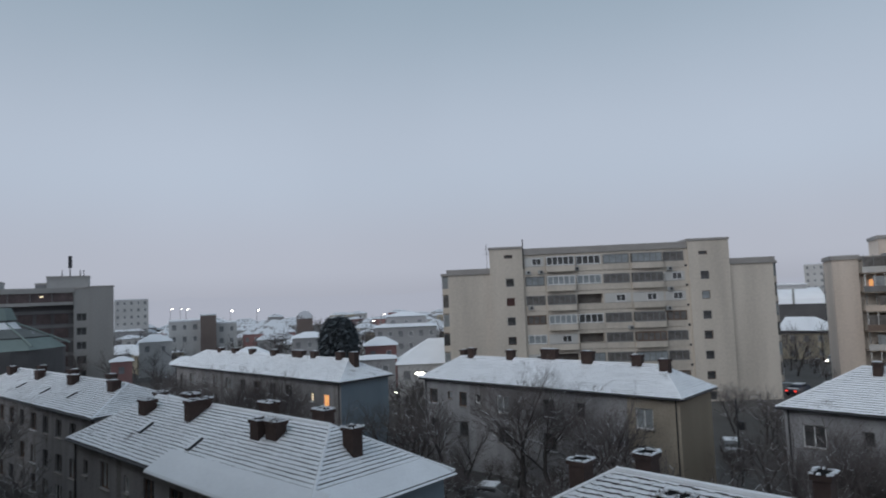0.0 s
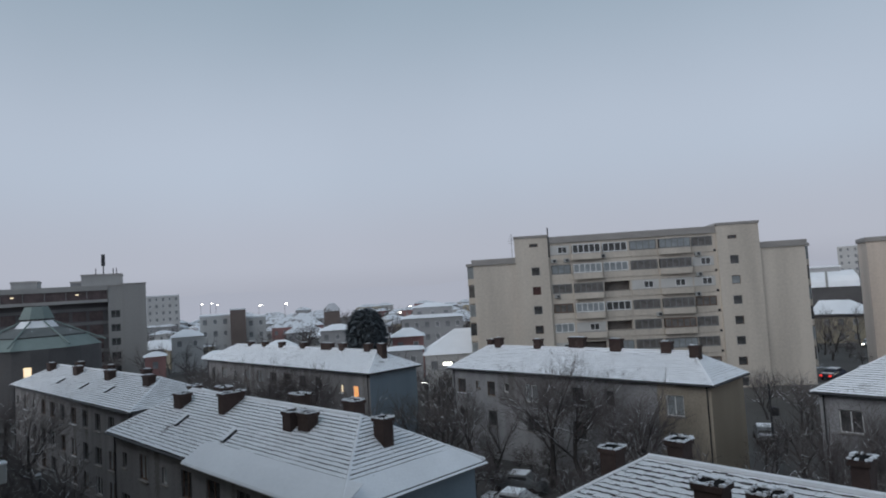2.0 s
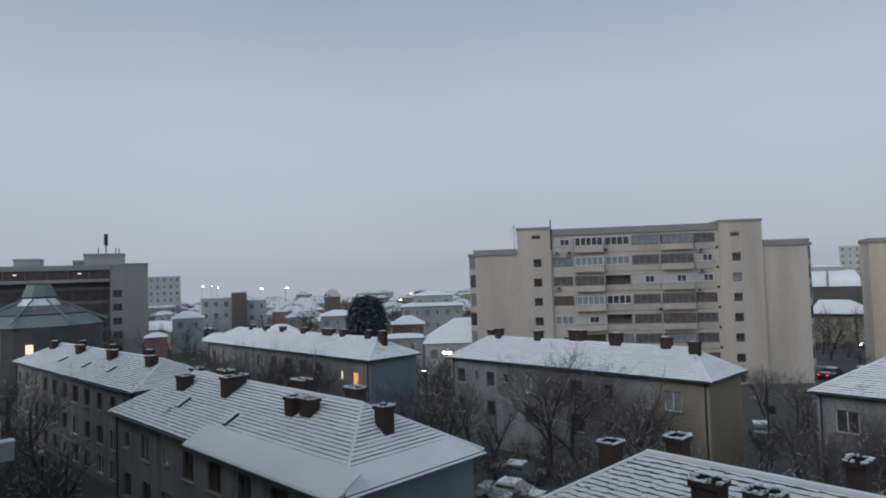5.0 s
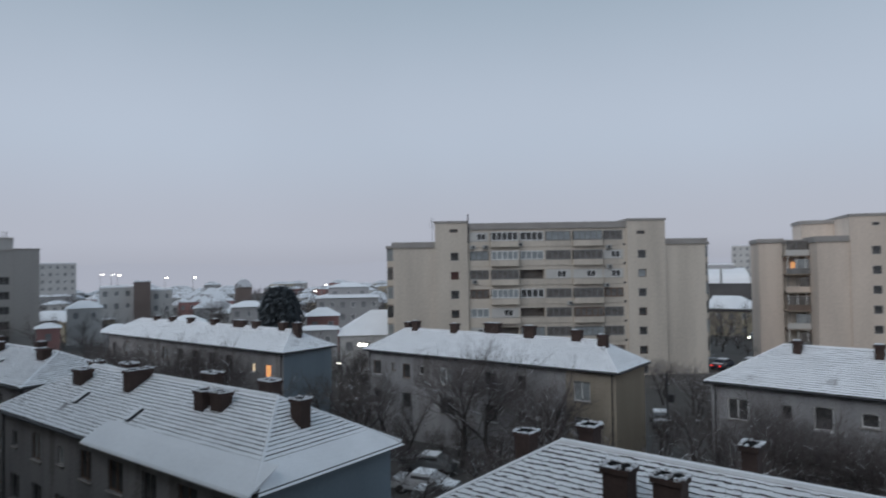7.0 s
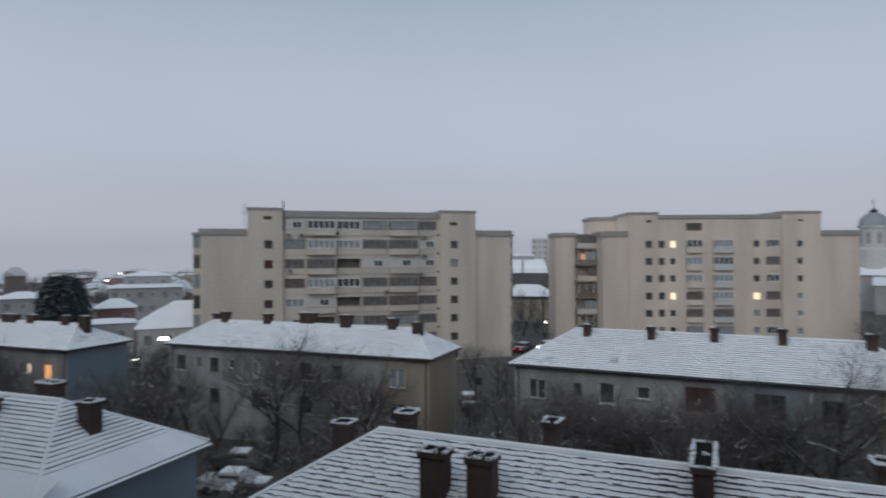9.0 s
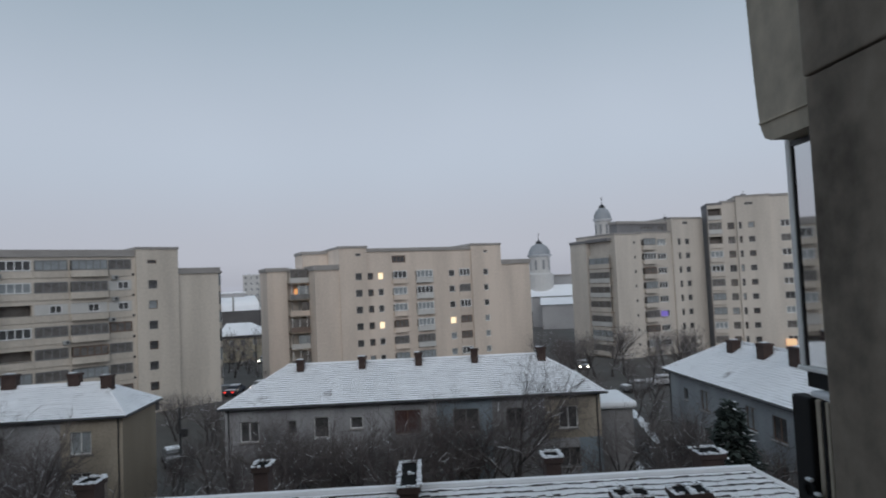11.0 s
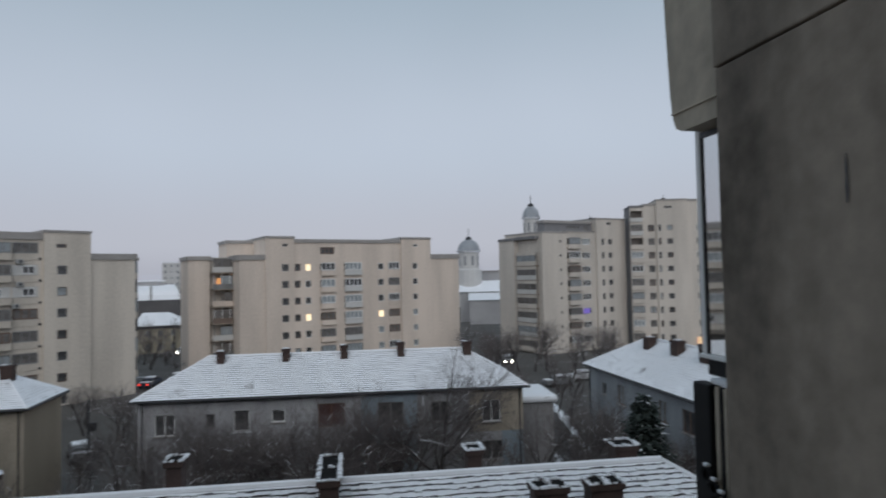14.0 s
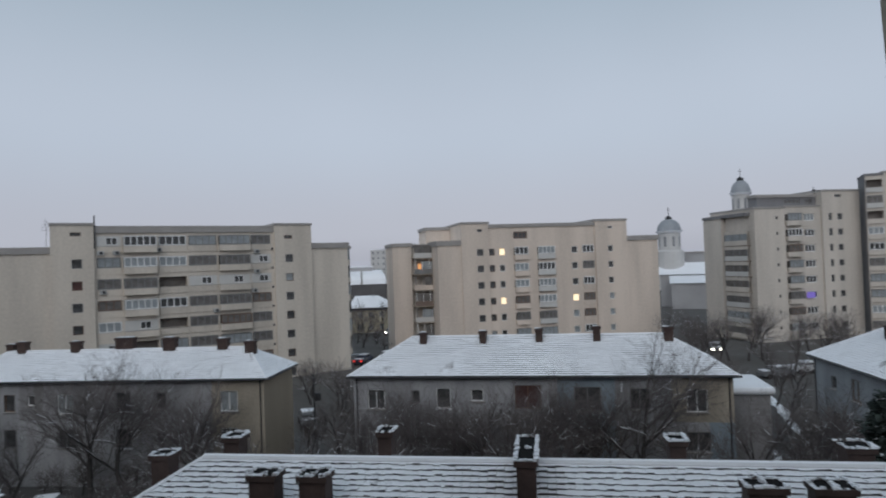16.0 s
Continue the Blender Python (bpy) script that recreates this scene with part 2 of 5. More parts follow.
    bmesh.ops.remove_doubles(bm, verts=bm.verts, dist=0.002)
    return bm


WINDOWS = {}


def window(parent, u, z, w, h, kind="white", light=None, y=0.10, wall_m=None):
    """A casement window set in an opening: a frame with mullions, and its pane."""
    key = (round(w, 2), round(h, 2), kind)
    if key not in WINDOWS:
        t = 0.07 if w < 2 else 0.11
        n = max(1, round(w / 0.8))
        cw = (w - t * (n + 1)) / n
        bm = wall_bm(-w / 2, w / 2, -h / 2, h / 2, [(-w / 2 + t + cw / 2 + k * (cw + t), 0, cw, h - 2 * t) for k in range(n)], 0.05, back=False)
        fr = mesh_of("window_frame", bm)
        WINDOWS[key] = (fr, {}, (w, h, t))
    fr, panes, (w, h, t) = WINDOWS[key]
    mat = {"white": FRAME_W, "brown": FRAME_B, "grey": FRAME_G}[kind]
    ob = part("window", fr, mat, parent)
    m = pose(u, y, z)
    ob.matrix_local = m if wall_m is None else wall_m @ m
    pm = light or (CURTAIN if (kind != "grey" and int(abs(u) * 53 + z * 31) % 5 == 0) else GLASS)
    if pm.name not in panes:
        bm = new_box(-w / 2 + t, w / 2 - t, 0.035, 0.045, -h / 2 + t, h / 2 - t)
        panes[pm.name] = mesh_of("pane", bm)
    part("pane", panes[pm.name], pm, ob)
    return ob


# ------------------------------------------------------------- ground
def ground_sheet():
    bm = bmesh.new()
    rs = [0, 25, 50, 80, 120, 180, 300, 600, 1200, 3000]
    rings = []
    for r in rs:
        if r == 0:
            rings.append([bm.verts.new((0, 0, 0))])
            continue
        rings.append([bm.verts.new((r * math.cos(a * math.tau / 48), r * math.sin(a * math.tau / 48), 0.0)) for a in range(48)])
    for i in range(1, len(rs)):
        for k in range(48):
            if i == 1:
                bm.faces.new((rings[0][0], rings[1][k], rings[1][(k + 1) % 48]))
            else:
                bm.faces.new((rings[i - 1][k], rings[i][k], rings[i][(k + 1) % 48], rings[i - 1][(k + 1) % 48]))
    ob = new("ground", mesh_of("ground", bm))
    ob.data.materials.append(SNOW_GROUND)
    tagged(ob, "dark winter ground with patches of thin snow", "ground", kind="structure")


ground_sheet()

# ------------------------------------------------------------- row houses


def slope_frame(a, b, c):
    """Axes of a roof plane: a, b ends of its eave, c a point on it higher up."""
    a, b, c = Vector(a), Vector(b), Vector(c)
    u = (b - a).normalized()
    n = u.cross(c - a).normalized()
    v = n.cross(u)
    return a, u, v, n


def courses(bm, a, b, c, d, step, tile, seed, jag=0.012, smooth=0.0, skip=None, thick=0.06, bare=0.035):
    """Overlapping tile courses on a roof plane a-b (eave) to d-c (top), each tile a small tilted slab: snowy top (0), dark lower edge (1)."""
    rnd = random.Random(seed)
    o, u, v, n = slope_frame(a, b, d if (Vector(d) - Vector(a)).length > 0.1 else c)
    A, B, C, D = [((Vector(p) - o).dot(u), (Vector(p) - o).dot(v)) for p in (a, b, c, d)]
    top = C[1]
    k = 0
    s = 0.0
    if smooth:
        f1 = smooth / top
        P = [o + u * A[0] - v * 0.25 + n * 0.02, o + u * B[0] - v * 0.25 + n * 0.02, o + u * (B[0] + (C[0] - B[0]) * f1) + v * smooth + n * 0.05, o + u * (A[0] + (D[0] - A[0]) * f1) + v * smooth + n * 0.05]
        vs = [bm.verts.new(x) for x in P]
        bm.faces.new(vs).material_index = 0
        s = smooth
    while s < top - 0.05:
        s1 = min(s + step, top)
        f0, f1 = s / top, s1 / top
        l0, r0_ = A[0] + (D[0] - A[0]) * f0, B[0] + (C[0] - B[0]) * f0
        l1, r1_ = A[0] + (D[0] - A[0]) * f1, B[0] + (C[0] - B[0]) * f1
        cnt = max(1, int((r0_ - l0) / tile))
        for i in range(cnt):
            p, q = i / cnt, (i + 1) / cnt
            j = rnd.uniform(-jag, jag)
            lift = rnd.uniform(0.8, 1.1) * thick
            if skip and skip[0] < l0 + (r0_ - l0) * (p + q) / 2 < skip[1] and s > skip[2]:
                continue
            x00, x01 = l0 + (r0_ - l0) * p, l0 + (r0_ - l0) * q
            x10, x11 = l1 + (r1_ - l1) * p, l1 + (r1_ - l1) * q
            m_ = (s + j) + (rnd.uniform(0.6, 1.8) if rnd.random() < (0.6 if tile < 0.3 else 0.9) else 0.1) * bare
            fm = min(1.0, max(0.0, (m_ - s) / (s1 - s)))
            xm0, xm1 = x00 + (x10 - x00) * fm, x01 + (x11 - x01) * fm
            lm = lift + (0.012 - lift) * fm + 0.012
            P = [o + u * x00 + v * (s + j) + n * lift, o + u * x01 + v * (s + j + rnd.uniform(-0.02, 0.02)) + n * lift,
                 o + u * x11 + v * (s1 + 0.04) + n * 0.012, o + u * x10 + v * (s1 + 0.04) + n * 0.012,
                 o + u * x00 + v * (s + j + 0.012) - n * 0.02, o + u * x01 + v * (s + j + 0.012) - n * 0.02,
                 o + u * xm0 + v * m_ + n * lm, o + u * xm1 + v * max(s + j, m_ + rnd.uniform(-1.1, 0.9) * bare * (1.0 if tile < 0.3 else 0.4)) + n * lm]
            vs = [bm.verts.new(x) for x in P]
            bm.faces.new((vs[6], vs[7], vs[2], vs[3])).material_index = 0
            bm.faces.new((vs[0], vs[1], vs[7], vs[6])).material_index = 1
            bm.faces.new((vs[4], vs[5], vs[1], vs[0])).material_index = 1
            if rnd.random() < 0.25:
                bm.faces.new((vs[4], vs[0], vs[6], vs[3])).material_index = 1
        s += step
        k += 1


def chimney(parent, x, y, z0, z1, w=0.9, d=0.6, flues=1, cap="snow"):
    """A brick stack with a corbelled head, snow on its rim and flues shown by dark plugs."""
    bm = bmesh.new()
    box(bm, -w / 2, w / 2, -d / 2, d / 2, z0, z1 - 0.16, bevel=0.012)
    box(bm, -w / 2 - 0.06, w / 2 + 0.06, -d / 2 - 0.06, d / 2 + 0.06, z1 - 0.16, z1, bevel=0.015)
    ob = part("chimney", bm, BRICK, parent)
    ob.location = (x, y, 0)
    if cap == "dust":
        jit = random.Random(int(x * 100 + y * 37 + z1 * 11))
        bm = new_box(-w / 2 - 0.03, w * jit.uniform(-0.1, 0.45), -d * 0.1, d / 2 + 0.04, z1 + 0.002, z1 + 0.05, bevel=0.02)
        for vv in bm.verts:
            vv.co += Vector((jit.gauss(0, 0.02), jit.gauss(0, 0.02), jit.uniform(-0.004, 0.02)))
        part("snow_rim", bm, SNOW_RIM, ob, "dusting of snow on the stack")
        for k in range(flues):
            xx = -w / 2 + w * (k + 0.5) / flues
            bm = bmesh.new()
            tube(bm, (xx, -d * 0.22, z1 - 0.02), (xx, -d * 0.22, z1 + 0.03), 0.13, 0.12, 8, cap=True)
            part("flue", bm, METAL, ob, "sooty black plug painting the dark of a flue opening")
        return ob
    bm = bmesh.new()
    # rim of broken snow lumps round the flues
    W, D, t = w / 2 + 0.05, d / 2 + 0.05, 0.05
    jit = random.Random(int(x * 100 + y * 37 + z1 * 11))
    lines = [((-W, -D), (W, -D)), ((-W, D), (W, D))]
    if d > 1.5 * w:
        lines.append(((-W, 0.0), (W, 0.0)))
    lines += [((-W + 2 * W * k / flues, -D), (-W + 2 * W * k / flues, D)) for k in range(flues + 1)]
    for (xa, ya), (xb, yb) in lines:
        n = max(3, int(math.hypot(xb - xa, yb - ya) / 0.11))
        for k in range(n):
            if jit.random() < 0.14:
                continue
            f = (k + 0.5) / n
            cx, cy = xa + (xb - xa) * f + jit.gauss(0, 0.012), ya + (yb - ya) * f + jit.gauss(0, 0.012)
            cx, cy = max(-W + 0.02, min(W - 0.02, cx)), max(-D + 0.02, min(D - 0.02, cy))
            ra, rb, hh = jit.uniform(0.03, 0.065), jit.uniform(0.03, 0.065), jit.uniform(0.015, 0.075)
            box(bm, cx - ra, cx + ra, cy - rb, cy + rb, z1 + 0.001, z1 + hh)
    for vv in bm.verts:
        vv.co += Vector((jit.gauss(0, 0.010), jit.gauss(0, 0.010), jit.uniform(0.0, 0.012)))
    tagged(part("snow_rim", bm, SNOW_RIM, ob, "thin broken snow on the chimney rim"), kind="stuff")
    for k in range(flues):
        bm = bmesh.new()
        x0 = -W + (2 * W - t) * k / flues + t
        x1 = -W + (2 * W - t) * (k + 1) / flues
        box(bm, x0, x1, -D + t, D - t, z1 - 0.02, z1 + 0.004)
        part("flue", bm, PIT, ob, "sooty black plug painting the dark of a flue opening")
    return ob


def house(label, cx, cy, L, D, rot, eave, ridge, inset, wall, front, left=(), right=(), chims=(), step=0.42, tile=0.6, seed=1, end_wall=None, over=0.35, hatches=(), smooth=0.0, jag=0.012, skip=None, thick=0.06, bare=0.035, paint=(), cap="dust"):
    """A three-storey row house with a snowy hipped roof. front: windows (u from the centre, z, w, h, frame, pane)."""
    m = pose(cx, cy, 0, 0, 0, rot)
    ob = thing("row_house", m, label, "house", "snow-roofed row houses")
    hx, hy = L / 2 - over, D / 2 - over
    sides = [("front_wall", 2 * hx, pose(0, -hy, 0), front, wall), ("back_wall", 2 * hx, pose(0, hy, 0, 0, 0, 180), (), wall),
             ("end_wall", 2 * hy, pose(hx, 0, 0, 0, 0, 90), right, end_wall or wall), ("end_wall", 2 * hy, pose(-hx, 0, 0, 0, 0, -90), left, end_wall or wall)]
    for nm, ln, wm, wins, wmat in sides:
        holes = [(u, z, w, h) for u, z, w, h, *_ in wins]
        wo = part(nm, wall_bm(-ln / 2, ln / 2, 0, eave - 0.02, holes, paint=paint if nm == "front_wall" else ()), [wmat, RECESS_SHADE, PLASTER_GREY_LIT, PLASTER_SAND, PLASTER_BLUE], ob)
        wo.matrix_local = wm
        for u, z, w, h, kind, pane in wins:
            window(wo, u, z, w, h, kind, pane)
            bm = new_box(u - w / 2 - 0.08, u + w / 2 + 0.08, -0.12, 0.05, z - h / 2 - 0.07, z - h / 2 - 0.005, bevel=0.01)
            part("window_sill", bm, SNOW if (int(u * 7) % 5 == 1) else COPING, wo)
    # roof body
    X, Y = L / 2, D / 2
    rx = X - inset
    bm = bmesh.new()
    e = [bm.verts.new(p) for p in ((-X, -Y, eave), (X, -Y, eave), (X, Y, eave), (-X, Y, eave))]
    lo = [bm.verts.new(p) for p in ((-X, -Y, eave - 0.13), (X, -Y, eave - 0.13), (X, Y, eave - 0.13), (-X, Y, eave - 0.13))]
    r = [bm.verts.new((-rx, 0, ridge)), bm.verts.new((rx, 0, ridge))]
    for q in ((e[0], e[1], r[1], r[0]), (e[1], e[2], r[1]), (e[2], e[3], r[0], r[1]), (e[3], e[0], r[0])):
        bm.faces.new(q)
    for k in range(4):
        bm.faces.new((lo[k], lo[(k + 1) % 4], e[(k + 1) % 4], e[k]))
    bm.faces.new(lo[::-1])
    part("roof", bm, TILE, ob, "dark tiled hipped roof body")
    bm = bmesh.new()
    E = [(-X, -Y, eave), (X, -Y, eave), (X, Y, eave), (-X, Y, eave)]
    R = [(-rx, 0, ridge), (rx, 0, ridge)]
    courses(bm, E[0], E[1], R[1], R[0], step, tile, seed, jag, 0.0, skip, thick, bare)
    courses(bm, E[1], E[2], R[1], R[1], step, tile, seed + 1, jag, smooth, None, thick, bare)
    courses(bm, E[3], E[0], R[0], R[0], step, tile, seed + 2, jag, 0.0, None, thick, bare)
    courses(bm, E[2], E[3], R[0], R[1], step, tile * 3, seed + 3)
    tl = part("tile_course", bm, [SNOW_THIN, TILE], ob, "tile courses under thin snow with dark lower edges")
    tagged(tl, kind="stuff")
    # ridge and hip caps
    bm = bmesh.new()
    tube(bm, R[0], R[1], 0.12, 0.12, 8, cap=True)
    part("ridge_cap", bm, SNOW_THIN, ob, "snow-dusted ridge tiles")
    for p, q in ((E[0], R[0]), (E[3], R[0]), (E[1], R[1]), (E[2], R[1])):
        bm = bmesh.new()
        tube(bm, p, q, 0.085, 0.085, 6, cap=True)
        part("hip_cap", bm, SNOW_THIN, ob)
    # gutter
    bm = bmesh.new()
    for p, q in ((E[0], E[1]), (E[1], E[2]), (E[3], E[0])):
        p, q = Vector(p), Vector(q)
        off = Vector(((q - p).normalized().y, -(q - p).normalized().x, 0)) * 0.07
        tube(bm, p + off - Vector((0, 0, 0.08)), q + off - Vector((0, 0, 0.08)), 0.07, 0.07, 6, cap=True)
    part("gutter", bm, METAL, ob)
    for sx in (-1, 1):
        bm = bmesh.new()
        tube(bm, (sx * (hx - 0.25), -hy - 0.07, eave - 0.2), (sx * (hx - 0.25), -hy - 0.07, 0.2), 0.05, 0.05, 6)
        part("downpipe", bm, METAL, ob)
    for c in chims:
        chimney(ob, *c, cap=cap)
    for (hxx, hyy) in hatches:
        f = (Y + hyy) / Y
        zz = eave + (ridge - eave) * f
        sl = math.atan2(ridge - eave, Y)
        bm = new_box(-0.17, 0.17, -0.45, 0.45, 0.03, 0.15, bevel=0.02)
        h1 = part("roof_hatch", bm, METAL, ob, "dark raised roof hatch under snow")
        h1.matrix_local = pose(hxx, hyy, zz, math.degrees(sl))
        bm = new_box(-0.19, 0.14, -0.43, 0.47, 0.155, 0.2, bevel=0.02)
        part("snow_cap", bm, SNOW, h1)
    return ob


def row(zs, us, w=1.25, h=1.45, kinds=("grey", "brown", "white", "grey", "brown"), panes=(None, None, None), seed=0):
    rnd = random.Random(seed)
    out = []
    for z in zs:
        for u in us:
            ww = w * rnd.choice((1, 1, 1, 0.55, 1.15))
            out.append((u, z, ww, h if ww > 0.8 else 0.9, rnd.choice(kinds), rnd.choice(panes + (CURTAIN,))))
    return out


ZS = (6.45, 3.7, 1.3)


house("long grey row house with snowy tile roof and brick chimneys", 0.0, 18.0, 27.2, 7.9, -2.2, 8.0, 10.3, 3.9, PLASTER_GREY, row(ZS, [-11, -8, -5, -2, 2, 5, 8, 11]),
      right=row(ZS, [-1.6, 1.6]), chims=[(-11.8, 1.2, 8.2, 10.05, 0.62, 0.6, 1), (-9.2, 1.0, 8.8, 10.7, 0.52, 0.6, 1), (-6.9, -1.8, 9.0, 10.5, 0.72, 0.6, 2), (-5.5, -1.8, 9.0, 10.5, 0.72, 0.6, 2), (-4.3, 1.2, 9.0, 10.85, 0.42, 0.6, 1),
             (0.05, -0.6, 9.3, 10.85, 0.48, 2.2, 1), (4.3, 1.4, 9.0, 10.6, 0.45, 0.6, 1), (5.7, -1.7, 9.0, 10.4, 0.85, 0.6, 2), (7.2, -1.7, 9.0, 10.4, 0.85, 0.6, 2), (9.2, 1.6, 9.0, 10.4, 0.7, 0.7, 1)],
      step=0.19, tile=0.2, seed=11, jag=0.022, skip=(11.4, 14.6, 0.74), thick=0.04, bare=0.026, cap="rim")
near_house = house("grey row house with snowy hipped roof, chimneys and hatches", -31.9, 17.5, 24.8, 8.0, 0.9, 8.0, 10.3, 3.7, PLASTER_GREY, row(ZS, [-10.3, -7.3, -4.3, -1.5, 1.5, 4.5, 7.5, 10]),
      chims=[(-7.4, -1.2, 9.0, 10.35, 1.0, 0.7, 2), (-2.1, -0.7, 9.0, 10.7, 0.62, 1.3, 1), (4.85, -1.2, 9.2, 10.4, 0.7, 0.6, 1), (6.0, -1.05, 9.2, 10.42, 0.85, 0.6, 2), (10.2, 0.0, 9.0, 10.4, 0.68, 0.55, 1),
             (-10.4, 0.9, 8.6, 10.3, 0.8, 0.6, 1), (-6.8, 1.2, 9.0, 10.4, 1.0, 0.6, 2), (1.9, 1.2, 9.0, 10.6, 1.0, 0.6, 2), (6.6, 1.2, 9.0, 10.65, 0.95, 0.6, 2)],
      step=0.215, tile=0.7, seed=21, thick=0.042, bare=0.016, smooth=1.15, cap="rim", end_wall=PLASTER_BLUE, hatches=[(-5.2, -2.2), (0.9, -2.4)])
bm = bmesh.new()
sl_ = 2.3 / 4.0
ring = []
for ex in (-0.6, 3.0, 6.5, 9.5, 12.4):
    ring.append([bm.verts.new((ex, yy, 8.0 + (yy + 4.0) * sl_ + up)) for yy, up in ((-2.9, 0.055), (-3.3, 0.075), (-4.24, 0.08), (-4.32, 0.03), (-4.3, -0.04), (-3.9, -0.03))])
for i in range(4):
    for j in range(5):
        bm.faces.new((ring[i][j], ring[i + 1][j], ring[i + 1][j + 1], ring[i][j + 1]))
bm.faces.new(ring[0])
bm.faces.new(ring[-1][::-1])
bmesh.ops.recalc_face_normals(bm, faces=bm.faces)
part("eave_snow", bm, SNOW, near_house, "smooth strip of snow along the lengthened eave")
house("grey-beige row house with snowy roof behind leafless trees", -67.0, 19.9, 33.4, 7.8, 2.2, 8.0, 9.8, 3.4, PLASTER_GREY, row(ZS, [-15 + 3 * k for k in range(11)]) + [(14.2, 5.0, 0.7, 1.4, "white", LIT)],
      chims=[(-12.8 + 4.3 * k, (-0.9, 0.6)[k % 2], 8.6, 10.15 + 0.1 * (k % 2), (1.1, 0.9)[k % 2], 0.65, 2) for k in range(7)], step=0.24, tile=0.7, seed=31, thick=0.045, bare=0.022, hatches=[(-5, -2.2), (2, -2.3), (8, -2.2)])
house("grey row house with sandy end wall and snowy roof", -31.4, 47.4, 25.9, 6.6, 0.2, 8.0, 9.85, 2.7, PLASTER_GREY, [(-11.4, 6.35, 1.0, 1.3, "brown", None), (-9.3, 6.55, 0.5, 0.7, "brown", None), (-7.7, 6.3, 0.9, 1.3, "brown", None), (-5.9, 6.5, 0.6, 0.8, "white", None), (-3.1, 6.2, 1.35, 1.5, "white", CURTAIN), (1.6, 6.35, 1.2, 1.4, "grey", None), (4.6, 6.4, 0.8, 1.2, "grey", None), (9.9, 6.3, 1.35, 1.5, "white", None), (-11.4, 3.6, 1.1, 1.4, "grey", None), (-3.1, 3.6, 1.3, 1.4, "grey", None), (4.6, 3.7, 0.8, 0.8, "grey", None), (9.9, 3.6, 1.3, 1.5, "white", None), (1.6, 3.6, 1.2, 1.4, "grey", None), (-7.7, 3.6, 1.0, 1.4, "grey", None)],
      # 2 is the lightened grey, 3 a sandy painted section
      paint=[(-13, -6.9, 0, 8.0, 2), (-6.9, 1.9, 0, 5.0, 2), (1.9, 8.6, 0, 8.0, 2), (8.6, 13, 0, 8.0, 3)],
      chims=[(-10.1, 0.2, 8.8, 10.45, 0.6, 0.5, 1), (-8.9, 0.0, 9, 10.65, 0.7, 0.6, 1), (-4.2, 0.0, 9, 10.6, 0.7, 0.6, 1), (-0.1, 0.2, 9, 10.8, 1.5, 0.6, 3), (3.8, 0.0, 9, 10.75, 1.0, 0.6, 2), (8.2, 0.0, 9, 10.6, 0.8, 0.6, 1), (10.6, -0.4, 8.6, 10.4, 0.75, 0.6, 1)],
      step=0.22, tile=0.9, seed=41, thick=0.026, bare=0.0, end_wall=PLASTER_BEIGE)
house("grey row house with long snowy hipped roof and slim chimneys", 0.9, 47.3, 26.4, 7.4, -3.6, 8.0, 10.3, 4.0, PLASTER_GREY,
      [(-11.2, 6.3, 1.3, 1.4, "white", None), (-8.3, 6.5, 0.6, 0.9, "grey", None), (-6.3, 6.4, 1.05, 1.4, "white", None), (-3.9, 6.6, 0.9, 0.8, "white", None), (-0.4, 6.5, 1.8, 1.6, "brown", RED_GLASS), (3.6, 6.4, 1.8, 1.6, "grey", None), (7.0, 6.4, 1.3, 1.4, "grey", None), (10.6, 6.3, 1.3, 1.5, "white", None),
       (-6.3, 3.6, 1.3, 1.4, "grey", None), (3.6, 3.6, 1.6, 1.5, "brown", None), (10.6, 3.6, 1.5, 1.3, "grey", None), (-11.2, 3.6, 1.3, 1.4, "white", None), (-0.4, 3.6, 1.3, 1.4, "grey", None)],
      chims=[(-8.2, -0.5, 9.3, 10.7, 0.5, 0.55, 1), (-3.7, -0.5, 9.3, 10.75, 0.5, 0.55, 1), (0.4, -0.4, 9.3, 10.85, 0.5, 0.6, 1), (4.5, -0.4, 9.3, 10.95, 0.5, 0.55, 1), (9.4, -0.5, 9.1, 10.85, 0.6, 0.55, 1)],
      # 2 is the lightened grey; 3 and 4 are sandy and blue painted sections
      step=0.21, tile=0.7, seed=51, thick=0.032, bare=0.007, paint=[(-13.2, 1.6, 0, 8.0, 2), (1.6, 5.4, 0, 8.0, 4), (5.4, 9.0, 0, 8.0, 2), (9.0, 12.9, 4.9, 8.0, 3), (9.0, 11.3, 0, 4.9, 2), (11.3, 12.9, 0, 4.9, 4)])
house("row house with pale blue end wall and many chimneys", -66.8, 41.2, 36.0, 6.8, 0.2, 8.0, 9.75, 2.8, PLASTER_GREY, row(ZS, [-16 + 3.1 * k for k in range(9)]) + [(13.0, 6.2, 0.5, 0.8, "white", LIT), (15.3, 6.0, 0.95, 1.25, "white", LIT_ORANGE)],
      chims=[(u, 0.0, 9, 10.2 + 0.04 * k, (0.8, 0.8, 0.8, 0.9, 1.9, 0.8, 0.9, 0.9)[k], 0.6, 2) for k, u in enumerate((-11.2, -7.5, -3.4, 1.5, 6.4, 9.3, 13.8, 16.0))], step=0.24, tile=1.2, seed=61, thick=0.026, bare=0.0, end_wall=PLASTER_BLUE)
